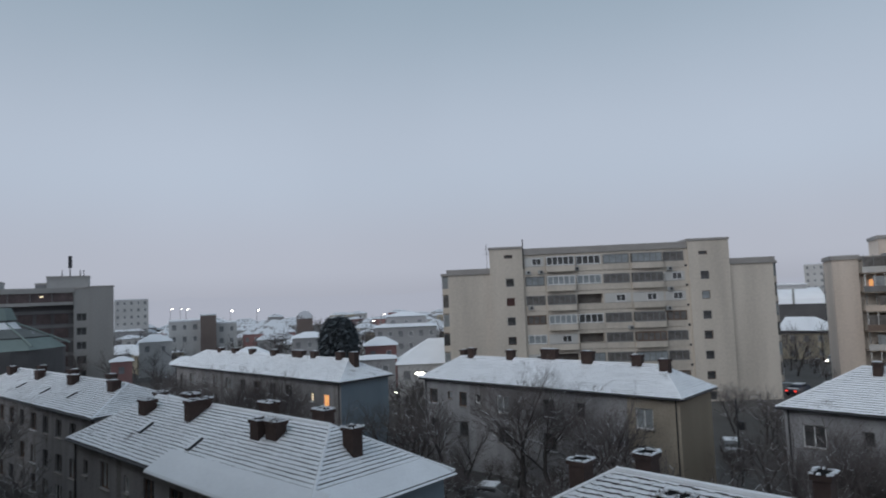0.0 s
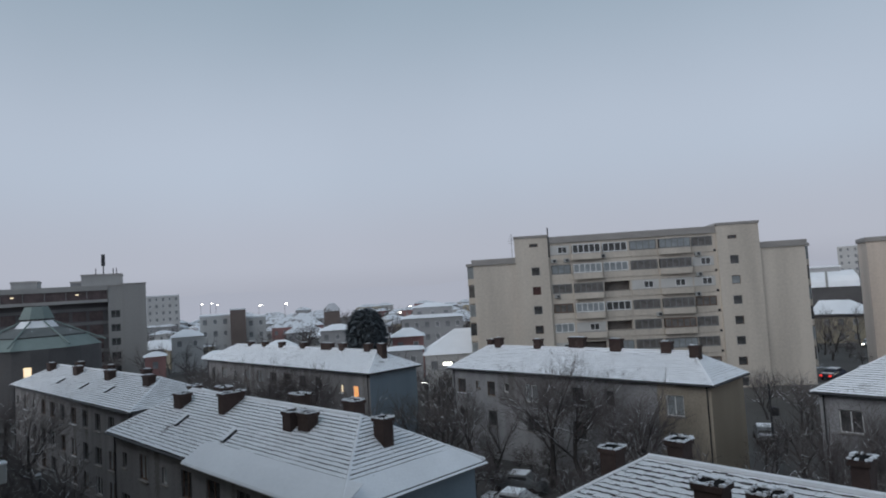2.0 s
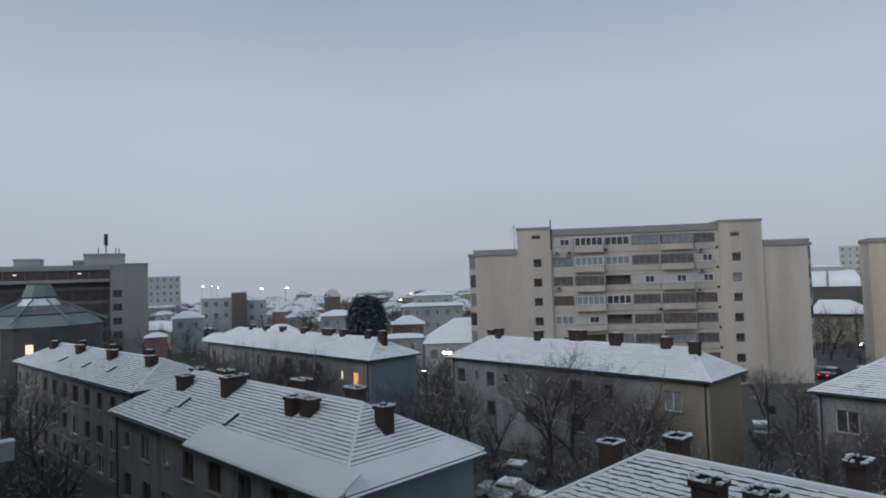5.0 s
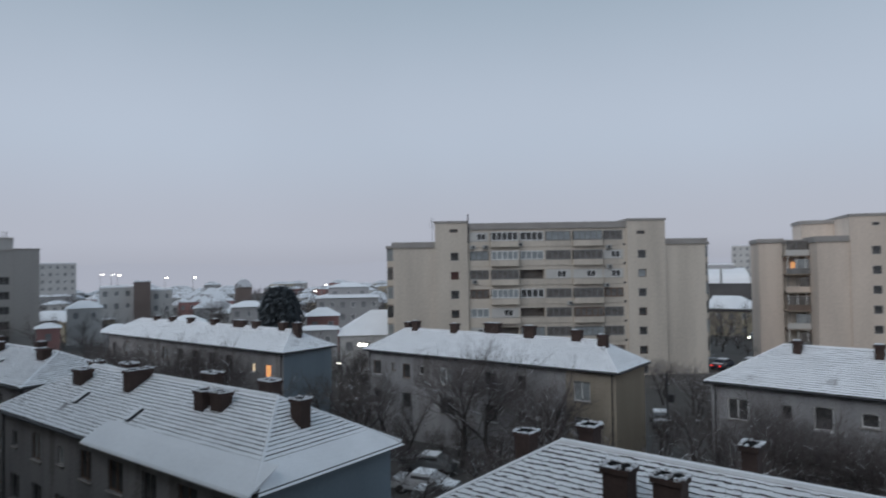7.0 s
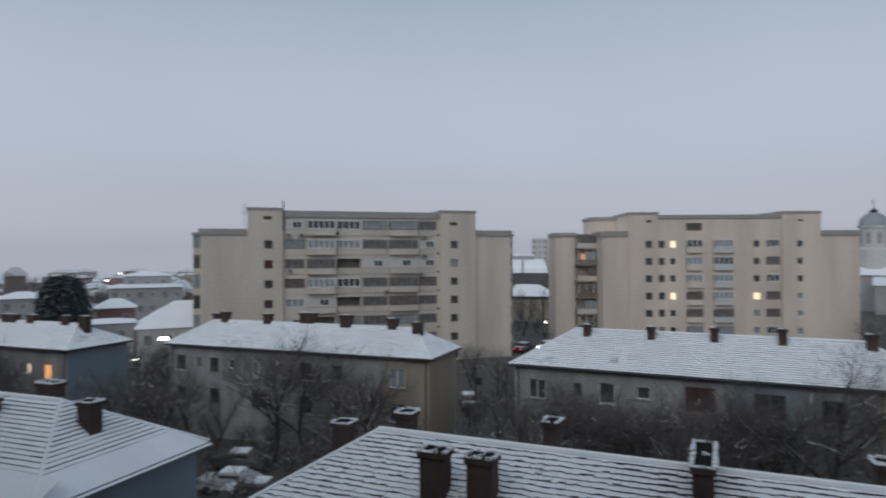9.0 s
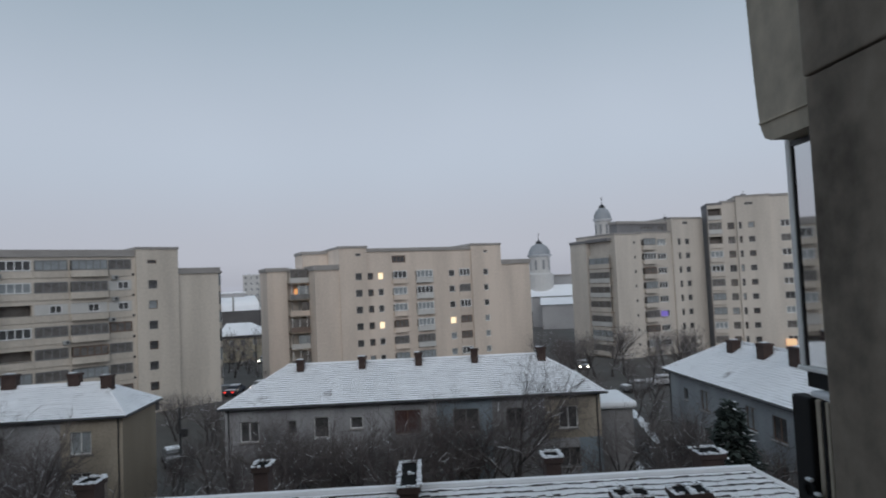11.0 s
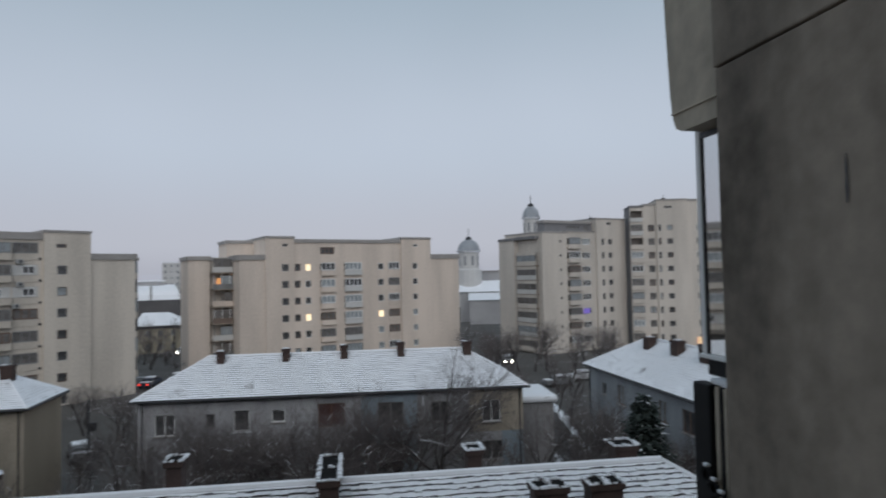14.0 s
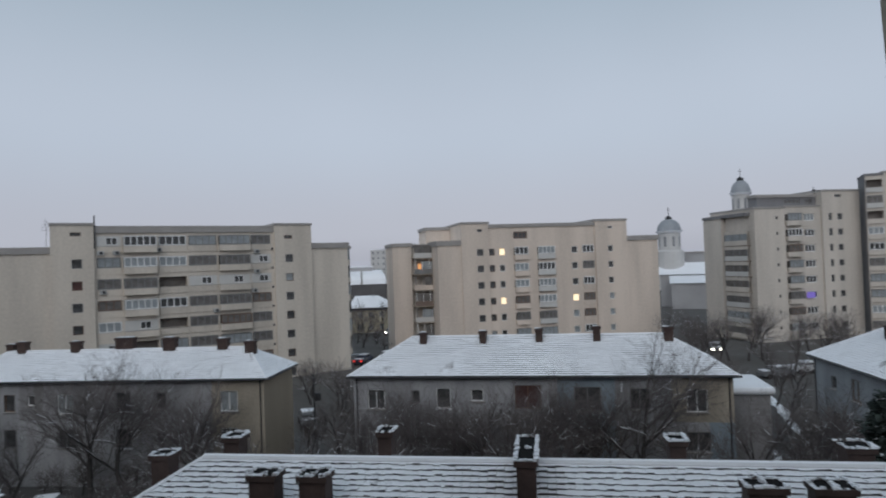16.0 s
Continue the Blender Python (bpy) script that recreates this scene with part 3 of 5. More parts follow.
house("grey-blue row house turned end-on with snowy roof", 25.4, 37.0, 28.6, 7.8, -90, 8.0, 10.4, 3.9, PLASTER_SLATE, row(ZS, [-11, -8, -5, -2, 1, 4, 7, 10]),
      chims=[(-8.6, -0.8, 9.3, 10.65, 0.8, 0.7, 1), (-4.6, -0.8, 9.3, 10.8, 0.9, 0.7, 1), (-0.9, -0.8, 9.3, 10.9, 1.0, 0.8, 1)], step=0.22, tile=0.7, seed=71, thick=0.026, bare=0.0)

# ------------------------------------------------------------- slab blocks


def slab(parent, name, u0, u1, y0, y1, top, wall, holes=(), wins=(), band=0.35, bandm=None, sidem=None):
    """One upright mass of a block: front wall with openings, the other sides, a flat roof and its edge band."""
    fw = part("front_wall", wall_bm(u0, u1, 0, top, [h[:4] for h in holes], 1.1 if name == "bay" else 0.25), [wall, RECESS_SHADE], parent)
    fw.matrix_local = pose(0, y0, 0)
    bm = bmesh.new()
    a = [bm.verts.new(p) for p in ((u0, y0, 0), (u1, y0, 0), (u1, y1, 0), (u0, y1, 0))]
    b = [bm.verts.new(p) for p in ((u0, y0, top), (u1, y0, top), (u1, y1, top), (u0, y1, top))]
    for k in (1, 2, 3):
        bm.faces.new((a[k], a[(k + 1) % 4], b[(k + 1) % 4], b[k]))
    part("side_wall", bm, sidem or wall, parent)
    bm = bmesh.new()
    box(bm, u0 + 0.1, u1 - 0.1, y0 + 0.1, y1 - 0.1, top - 0.3, top - 0.05)
    part("flat_roof", bm, SNOW, parent, "flat roof under snow")
    bm = bmesh.new()
    o = 0.10 if band < 0.5 else 0.2
    box(bm, u0 - o, u1 + o, y0 - o, y0 + 0.12, top - band, top + 0.02)
    box(bm, u0 - o, u0 + 0.12, y0 + 0.12, y1, top - band, top + 0.02)
    box(bm, u1 - 0.12, u1 + o, y0 + 0.12, y1, top - band, top + 0.02)
    part("roof_edge", bm, bandm or COPING, parent, "darker parapet band")
    return fw


def loggia(parent, u0, u1, z, style, wall, out=0.05, y=0.0):
    """One balcony bay: its parapet, and an open, glazed or walled upper part."""
    w = u1 - u0
    uc = (u0 + u1) / 2
    ob = part("balcony", new_box(u0, u1, y - out, y + 0.12, z - 1.42, z - 0.58, bevel=0.02), wall, parent)
    bm = new_box(u0 - 0.02, u1 + 0.02, y - out - 0.03, y + 0.14, z - 0.58, z - 0.53)
    part("rail_cap", bm, COPING, ob)
    if style == 'd':
        if out > 0.2:
            part("side_screen", new_box(u0, u0 + 0.06, y - out, y, z - 0.53, z + 0.75), FRAME_G, ob)
    elif style in 'wgb':
        window(ob, uc, z + 0.12, w - 0.1, 1.28, {'w': 'white', 'g': 'grey', 'b': 'brown'}[style], CURTAIN if style == 'g' or int(u0 * 3 + z) % 2 else None, y=y - out + 0.03)
    elif style == 'k':
        window(ob, uc, z + 0.12, w - 0.1, 1.28, ('grey', 'brown')[int(u0 * 5 + z * 3) % 3 == 0], DUSK, y=y - out + 0.03)
    elif style == 'n':
        part("infill_wall", new_box(u0, u1, y + 0.0, y + 0.1, z - 0.53, z + 0.75), PLASTER_PALE, ob, "white-plastered balcony infill")
        window(ob, uc + w * 0.12, z + 0.1, min(1.3, w * 0.6), 0.95, 'white', None, y=y - 0.06)
    return ob


PLASTER_PALE = surf("pale_infill_plaster", (0.55, 0.54, 0.52), 0.9, 0.12, 0.5, 6, 0.1)


def aircon(parent, u, y, z):
    ob = part("air_conditioner", new_box(u - 0.4, u + 0.4, y - 0.32, y - 0.02, z - 0.28, z + 0.28, bevel=0.03), AC_GREY, parent)
    bm = bmesh.new()
    tube(bm, (u + 0.1, y - 0.325, z), (u + 0.1, y - 0.335, z), 0.2, 0.2, 12, cap=True)
    part("fan_grille", bm, METAL, ob)


def end_balconies(parent, x, y0, y1, zs, sx, wall):
    """Balconies stacked on a block's end wall; sx: -1 or 1, the side they stand out to."""
    for k, z in enumerate(zs):
        a, b = sorted((x, x + sx * 1.0))
        ob = part("end_balcony", new_box(a, b, y0, y1, z - 1.45, z - 1.3), CONCRETE, parent)
        part("parapet", new_box(a if sx < 0 else b - 0.1, a + 0.1 if sx < 0 else b, y0, y1, z - 1.3, z - 0.45, bevel=0.02), wall, ob)
        part("parapet", new_box(a + 0.1 if sx < 0 else a, b if sx < 0 else b - 0.1, y0, y0 + 0.1, z - 1.3, z - 0.45, bevel=0.02), wall, ob)
        pane = (CURTAIN, DUSK, CURTAIN, GLASS)[k % 4]
        part("glazing", new_box(a + 0.06, b - 0.06, y0 + 0.03, y0 + 0.08, z - 0.44, z + 1.28), pane, ob)
        xo = a + 0.03 if sx < 0 else b - 0.08
        part("glazing", new_box(xo, xo + 0.05, y0 + 0.1, y1 - 0.1, z - 0.44, z + 1.28), pane, ob)
        for yy in (y0 + 0.03, (y0 + y1) / 2, y1 - 0.1):
            part("mullion", new_box(xo - 0.03, xo + 0.06, yy, yy + 0.07, z - 0.44, z + 1.28), FRAME_W if k % 3 else FRAME_G, ob)
    part("roof_slab", new_box(min(x, x + sx * 1.15), max(x, x + sx * 1.15), y0 - 0.15, y1 + 0.1, zs[0] + 1.32, zs[0] + 1.75, bevel=0.03), COPING, parent, "overhanging balcony roof")


def block_one():
    b = thing("apartment_block", pose(-57, 71.5, 0, 0, 0, 37.6), "beige eight-storey panel block with loggias", "apartment block", "panel apartment blocks")
    zs = [20.0 - 2.75 * k for k in range(7)]
    wall = PANEL
    stair = [(17.3 - 2.75 * k) for k in range(7)]
    for c, (u0, u1), zt in ((2.8, (0.0, 4.7), 21.0), (29.7, (27.6, 33.1), 20.4)):
        ws = [(c, z, 1.15, 1.15) for z in stair if z > 0.8] + [(c - 0.1, zt, 1.2, 0.5)]
        fw = slab(b, "stair", u0, u1, -0.45, 12, 22.4, wall, ws, band=0.3)
        for k, (u, z, w, h) in enumerate(ws):
            window(fw, u, z, w, h, "brown" if k % 2 else "grey", RED_GLASS if k == 1 and c < 5 else None, y=0.12)
    cols = [(5.0, 7.75), (8.0, 12.0), (12.2, 15.7), (15.95, 19.6), (19.85, 24.1), (24.3, 27.1)]
    rows_ = ["nwwggk", "gwwkkn", "kkdnnn", "kwwkkk", "wndkkk", "ndgkgk", "kkgkkk"]
    holes = []
    for z in zs:
        for i, (u0, u1) in enumerate(cols):
            holes.append(((u0 + u1) / 2, z + 0.12, u1 - u0 - 0.02, 1.3))
    slab(b, "bay", 4.7, 27.6, 0.0, 12, 22.05, wall, holes, band=0.9)
    for z, r in zip(zs, rows_):
        for i, ((u0, u1), s_) in enumerate(zip(cols, r)):
            loggia(b, u0, u1, z, s_, wall, out=(0.06, 0.75, 0.1, 0.1, 0.6, 0.08)[i])
    for u0, u1 in ((-6.1, 0.0), (33.1, 39.0)):
        slab(b, "wing", u0, u1, 0.0, 11, 19.45, wall, band=0.8)
    end_balconies(b, -6.1, 1.2, 5.0, zs[1:], -1, wall)
    end_balconies(b, 39.0, 1.6, 6.0, zs[1:], 1, wall)
    for u, z in ((5.4, 18.6), (7.2, 18.6), (5.6, 13.6), (25.0, 15.6), (25.0, 18.4), (19.3, 10.4), (24.6, 12.9), (12.2, 18.9)):
        aircon(b, u, -0.05, z)
    bm = bmesh.new()
    tube(bm, (4.8, -0.30, 19.2), (4.8, -0.30, 23.4), 0.09, 0.09, 6, cap=True)
    part("vent_pipe", bm, METAL, b)
    bm = bmesh.new()
    tube(bm, (-0.4, 1, 19.4), (-0.4, 1, 23.0), 0.03, 0.03, 5, cap=True)
    for k in range(4):
        tube(bm, (-1.0 + 0.1 * k, 1, 21.6 + 0.35 * k), (0.2 - 0.1 * k, 1, 21.6 + 0.35 * k), 0.02, 0.02, 4)
    part("roof_aerial", bm, METAL, b)
    for k in range(6):
        bm = new_box(27.15, 27.45, -0.06, 0.02, 18.6 - 2.75 * k, 18.9 - 2.75 * k)
        part("wall_vent", bm, METAL, b)
    return b


BROWN_BOARD = surf("brown_balcony_boarding", (0.19, 0.145, 0.12), 0.8, 0.25, 1, 6, 0.1)


def block_two():
    b = thing("apartment_block", pose(-9.4, 105, 0, 0, 0, 19), "warm beige panel block with some lit windows", "apartment block", "panel apartment blocks")
    wall = PANEL_WARM
    zs = [17.3 - 2.75 * k for k in range(6)]
    ws = [(3.2, z, 1.1, 1.15) for z in zs] + [(3.2, 20.95, 0.9, 0.45)]
    lit = {(7.1, 0), (7.1, 3), (20.2, 3)}
    fw = slab(b, "stair", 0.0, 4.7, -0.3, 13, 22.4, wall, ws, band=0.35)
    for w in ws:
        window(fw, *w, "grey", None, y=0.12)
    holes, spec = [], []
    for k, z in enumerate(zs):
        spec.append((5.3, z, 0.95, 1.15, "brown", None))
        spec.append((7.1, z, 0.95, 1.15, "white", LIT if (7.1, k) in lit else None))
        spec.append((20.2, z, 1.1, 1.15, "white", LIT if (20.2, k) in lit else None))
    fw = slab(b, "mid", 4.7, 24.0, 0.0, 13, 21.95, wall, [s_[:4] for s_ in spec] + [(10.4, z, 2.5, 1.2) for z in zs + [20.05]] + [(14.9, z, 3.1, 1.25) for z in zs] + [(22.7, z, 2.2, 1.2) for z in zs], band=0.55)
    for s_ in spec:
        window(fw, *s_, y=0.12)
    st = {10.4: "wwwkkg", 14.9: "wwwwkg", 22.7: "wkwkkw"}
    for u, w in ((10.4, 2.5), (14.9, 3.1), (22.7, 2.2)):
        for k, z in enumerate(zs):
            loggia(b, u - w / 2, u + w / 2, z, st[u][k], PLASTER_PALE if u == 14.9 else wall, out=0.5 if u != 22.7 else 0.1)
    window(fw, 10.4, 20.05, 2.2, 1.1, "brown", None, y=0.12)
    ws = [(26.8, z, 0.95, 1.1) for z in zs] + [(26.9, 21.0, 0.9, 0.45)]
    fw = slab(b, "stair", 24.0, 30.0, -0.3, 13, 22.45, wall, ws, band=0.35)
    for w in ws:
        window(fw, *w, "white", None, y=0.12)
    slab(b, "wing", -4.0, 0.0, 0.0, 12, 19.4, wall, band=0.8)
    slab(b, "wing", 30.0, 36.1, 0.0, 12, 19.4, wall, band=0.8)
    slab(b, "rear", -10.6, -7.3, 6.8, 16, 19.4, wall, band=0.6)
    slab(b, "rear", -7.3, -4.0, 7.6, 16, 19.2, PANEL_GREY, band=0.6)
    slab(b, "upper", -4.4, 0.0, 8, 15, 22.1, wall, band=0.5)
    for k, z in enumerate([18.0 - 2.75 * i for i in range(6)]):
        ob = part("end_balcony", new_box(-7.2, -4.05, 4.6, 7.5, z - 1.4, z - 1.25), CONCRETE, b)
        part("parapet", new_box(-7.2, -4.05, 4.6, 4.7, z - 1.25, z - 0.4, bevel=0.02), (PLASTER_PALE, FRAME_G, wall, BROWN_BOARD)[k % 4], ob)
        part("glazing", new_box((-7.1, -6.0, -5.4)[k % 3], -4.1, 4.75, 4.8, z - 0.4, z + 0.95), (DUSK, CURTAIN, DUSK)[k % 3], ob)
        for j in range(3):
            part("mullion", new_box(-7.0 + 1.2 * j, -6.92 + 1.2 * j, 4.7, 4.82, z - 0.4, z + 1.3), FRAME_W if k % 2 else FRAME_G, ob)
        part("stored_clutter", new_box(-5.0 + 0.2 * k, -4.3, 5.6, 6.2, z - 1.25, z - 0.1, bevel=0.05), FRAME_B, ob, "boxes stored on the balcony") if k % 2 else None
        part("lit_lamp", new_box(-6.0, -5.2, 7.4, 7.5, z - 0.5, z + 0.5), LIT_ORANGE, ob) if k == 1 else None
    end_balconies(b, 36.1, 1.6, 6.0, zs, 1, wall)
    return b


def block_three():
    b = thing("apartment_block", pose(45, 117, 0, 0, 0, 19), "grey-beige ten-storey panel block with balconies", "apartment block", "panel apartment blocks")
    wall = PANEL_GREY
    zs = [21.6 - 2.75 * k for k in range(8)]
    for k, z in enumerate(zs[1:]):
        ob = part("end_balcony", new_box(-5.3, -4.5, 1.0, 7.2, z - 2.0, z - 1.85), CONCRETE, b)
        part("parapet", new_box(-5.3, -5.2, 1.0, 7.2, z - 1.85, z - 1.0, bevel=0.02), PLASTER_PALE if k % 3 else wall, ob)
        # the recess entries are dark sheets painting the shade of open balconies
        part("opening", new_box(-5.16, -5.1, 1.1, 7.1, z - 1.0, z + 0.15), (CURTAIN, DUSK, RECESS_SHADE, RECESS_SHADE, DUSK, CURTAIN, DUSK)[k], ob)
        for yy in (1.05, 2.9, 4.8, 7.0):
            part("mullion", new_box(-5.22, -5.1, yy, yy + 0.09, z - 1.0, z + 0.15), FRAME_G, ob)
        part("lintel", new_box(-5.24, -5.06, 1.0, 7.2, z + 0.15, z + 0.74), wall, ob)
    slab(b, "rear", -5.4, -4.5, 7.6, 13, 22.6, wall, band=0.5, bandm=PANEL_DARK)
    part("loggia_back", new_box(-4.53, -4.5, 1.0, 7.5, 1.0, 22.2), wall, b, "shaded rear wall of the stacked balconies")
    part("balcony_roof", new_box(-5.5, -4.5, 0.9, 7.6, 22.1, 22.7, bevel=0.03), PANEL_DARK, b)
    ws = [(0.0, z, 0.45, 0.55) for z in zs]
    fw = slab(b, "panel", -4.5, 1.6, -0.2, 12, 23.5, wall, ws, band=0.3)
    for w in ws:
        window(fw, *w, "grey", None, y=0.12)
    spec = [(6.8, z, 2.2, 1.25, "white", None) for z in zs]
    lo = [(3.3, z, 3.0, 1.25) for z in zs]
    fw = slab(b, "mid", 1.6, 9.2, 0.0, 12, 23.7, wall, [s_[:4] for s_ in spec] + lo, band=0.25)
    for s_ in spec:
        window(fw, *s_, y=0.12)
    for k, z in enumerate(zs):
        loggia(b, 1.8, 4.8, z, "gwkggkkw"[k], wall, out=0.7)
    part("lit_pane", new_box(5.3, 7.0, -0.4, -0.36, zs[5] - 0.5, zs[5] + 0.5), glow("violet_lit_balcony", (0.22, 0.16, 0.55), 0.35), b, "balcony pane lit violet")
    ws = [(10.9, z, 0.7, 1.3) for z in zs] + [(12.9, z, 1.05, 1.1) for z in zs] + [(12.6, 25.3, 1.3, 0.5)]
    fw = slab(b, "stair", 9.2, 17.2, -0.4, 12, 26.4, wall, ws, band=0.3)
    for w in ws:
        window(fw, *w, "grey", None, y=0.12)
    at = [(4.2, 24.5, 3.2, 0.7), (7.6, 24.4, 1.3, 0.9)]
    fw = slab(b, "attic", -3.0, 9.2, 0.9, 3.2, 25.75, PANEL_DARK, at, band=0.5, bandm=COPING)
    for w in at:
        window(fw, *w, "grey", DUSK, y=0.12)
    bm = bmesh.new()
    tube(bm, (8.9, 1, 25.7), (8.9, 1, 27.2), 0.05, 0.04, 5, cap=True)
    box(bm, 8.6, 9.3, 0.9, 1.1, 26.4, 26.6)
    part("roof_aerial", bm, METAL, b)
    return b


def block_four():
    b = thing("apartment_block", pose(60.9, 119.6, 0, 0, 0, -18), "tall grey panel block with dark roof edge", "apartment block", "panel apartment blocks")
    wall = PANEL_GREY
    zs = [26.9 - 2.75 * k for k in range(10)]
    # sidem: the side wall is coloured dark to stand for its shade
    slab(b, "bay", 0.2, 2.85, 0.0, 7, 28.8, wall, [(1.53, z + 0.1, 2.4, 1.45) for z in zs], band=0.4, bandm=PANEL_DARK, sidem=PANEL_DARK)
    for k, z in enumerate(zs):
        loggia(b, 0.3, 2.75, z, "dkdwwkggwk"[k], PLASTER_PALE if k < 2 else wall, out=0.25)
    ws = [(4.4, z, 1.25, 1.35) for z in zs[1:]]
    fw = slab(b, "mid", 2.85, 5.4, 0.1, 9, 29.1, wall, ws, band=0.35)
    for k, w in enumerate(ws):
        window(fw, *w, ("brown", "grey")[k % 2], DUSK if k % 3 else None, y=0.12)
    ws = [(6.0, z, 0.55, 1.35) for z in zs[1:]] + [(7.95, z, 1.15, 1.1) for z in zs[1:]] + [(7.7, 28.3, 1.5, 0.5)]
    fw = slab(b, "stair", 5.4, 11.4, -0.4, 10, 29.9, wall, ws, band=0.3)
    for k, w in enumerate(ws):
        window(fw, *w, ("grey", "brown")[k % 2], None, y=0.12)
    ws = [(14.4, z, 2.5, 1.3) for z in zs[1:]] + [(18.6, z, 1.3, 1.3) for z in zs[1:]]
    fw = slab(b, "right", 11.4, 24.0, 0.0, 12, 29.8, wall, ws, band=0.4)
    for k, w in enumerate(ws):
        window(fw, *w, ("white", "grey")[k % 2], DUSK if k % 3 == 1 else None, y=0.12)
    for u0, u1 in ((1.9, 3.4), (12.6, 14.4)):
        part("shop_window", new_box(u0, u1, -0.47, -0.42, 0.9, 2.2), LIT_SHOP, b, "warmly lit shop window")
    bm = bmesh.new()
    tube(bm, (7.4, 2, 29.6), (7.4, 2, 31.0), 0.06, 0.06, 6, cap=True)
    box(bm, 6.9, 7.8, 1.9, 2.1, 30.0, 30.4)
    part("roof_aerial", bm, METAL, b)
    return b


block_one()
block_two()
block_three()
block_four()

# ------------------------------------------------------------- our own building: side wall and neighbour's balcony


def own_building():
    bm = bmesh.new()
    # partition wall of the camera's own balcony
    box(bm, 0.988, 1.35, -2.5, 1.585, 0.0, 16.50, bevel=0.006)
    box(bm, 0.983, 1.35, -2.5, 1.585, 16.503, 24.0, bevel=0.005)
    w = new("wall_east", mesh_of("wall_east", bm))
    w.data.materials.append(CONCRETE)
    bm = bmesh.new()
    cz = [(16.195, 0.001), (16.17, 0.003), (16.15, 0.0025), (16.125, 0.004), (16.095, 0.002)]
    va = [bm.verts.new((0.986, 1.165 - hw, z)) for z, hw in cz]
    vb = [bm.verts.new((0.986, 1.165 + hw, z)) for z, hw in cz]
    for k in range(4):
        bm.faces.new((va[k], vb[k], vb[k + 1], va[k + 1]))
    part("crack", bm, METAL, w, "dark crack in the concrete")
    tagged(w, "stained dark concrete partition wall", "wall", kind="structure")
    # own building's unseen facade; its length and height are set to block light
    bm = bmesh.new()
    box(bm, -70.0, 50.0, -2.9, -2.5, 0.0, 25.0)
    f = new("wall_south", mesh_of("wall_south", bm))
    f.data.materials.append(CONCRETE)
    tagged(f, "unseen concrete facade behind the balcony, sized to shade the near houses", "wall", kind="structure")


own_building()


def neighbour_balcony():
    b = thing("neighbour_balcony", pose(0, 0, 0), "glazed neighbouring balcony with white frame and dark railing", "balcony")
    # rounded parapet of the balcony above
    bm = bmesh.new()
    prof = [(1.90, 19.5), (1.884, 16.95), (1.874, 16.72), (1.864, 16.56), (1.857, 16.48), (1.848, 16.43), (1.832, 16.396), (1.80, 16.383), (1.58, 16.383), (1.58, 19.5)]
    rings = []
    for x in (1.02, 4.2):
        rings.append([bm.verts.new((x, y, z)) for y, z in prof])
    n = len(prof)
    for k in range(n):
        bm.faces.new((rings[0][k], rings[1][k], rings[1][(k + 1) % n], rings[0][(k + 1) % n]))
    bm.faces.new(rings[0][::-1])
    bm.faces.new(rings[1])
    bmesh.ops.recalc_face_normals(bm, faces=bm.faces)
    part("upper_parapet", bm, PARAPET, b, "weathered concrete parapet with rounded lower edge")
    part("drip_moulding", new_box(1.014, 1.03, 1.59, 1.848, 16.44, 16.446), PARAPET, b)
    # window: post, head, sill, glass
    part("corner_post", new_box(1.09, 1.115, 1.822, 1.848, 15.712, 16.405, bevel=0.005), WHITE_PVC, b, "white plastic corner post")
    part("window_head", new_box(1.092, 1.112, 1.59, 1.822, 16.366, 16.382), METAL, b)
    part("window_sill", new_box(1.085, 1.125, 1.59, 1.855, 15.697, 15.711, bevel=0.004), WHITE_PVC, b)
    part("pane", new_box(1.097, 1.107, 1.59, 1.821, 15.712, 16.366), MIRROR_GLASS, b, "window glass reflecting the blocks opposite")
    part("pane", new_box(1.116, 4.0, 1.83, 1.84, 15.712, 16.382), MIRROR_GLASS, b)
    # solid dark box, its colour painting the shade of the unlit room
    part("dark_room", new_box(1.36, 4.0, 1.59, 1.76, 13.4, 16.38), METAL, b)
    part("gasket", new_box(1.092, 1.096, 1.817, 1.8215, 15.712, 16.366), DARK_SHADE, b, "black rubber seal")
    part("apron", new_box(1.09, 4.0, 1.59, 1.815, 15.652, 15.696), BLACK, b, "black sheet-metal apron")
    part("ledge", new_box(1.06, 4.0, 1.59, 1.765, 15.632, 15.650, bevel=0.006), SNOW, b, "ledge with a little snow")
    # railing under the window
    part("railing_post", new_box(1.05, 1.095, 1.755, 1.84, 13.4, 15.63, bevel=0.006), BLACK, b, "black steel post")
    for y0, y1, m in ((1.729, 1.75, PARAPET), (1.712, 1.727, BLACK), (1.692, 1.709, PARAPET), (1.66, 1.686, BLACK)):
        part("baluster", new_box(1.062, 1.08, y0, y1, 13.4, 15.628, bevel=0.004), m, b)
    for k in range(3):
        bm = bmesh.new()
        c = Vector((1.042, 1.768 - 0.033 * k, 15.37 - 0.028 * k))
        r = 0.022 - 0.003 * (k % 2)
        loop = []
        for j in range(12):
            a = j * math.tau / 12
            out = Vector((0, math.cos(a), math.sin(a)))
            loop.append([bm.verts.new(c + out * (r + 0.006 * math.cos(q * math.tau / 5)) + Vector((0.006 * math.sin(q * math.tau / 5), 0, 0))) for q in range(5)])
        for j in range(12):
            for q in range(5):
                bm.faces.new((loop[j][q], loop[(j + 1) % 12][q], loop[(j + 1) % 12][(q + 1) % 5], loop[j][(q + 1) % 5]))
        sc = part("scroll", bm, BLACK, b, "wrought black scroll dusted with snow")
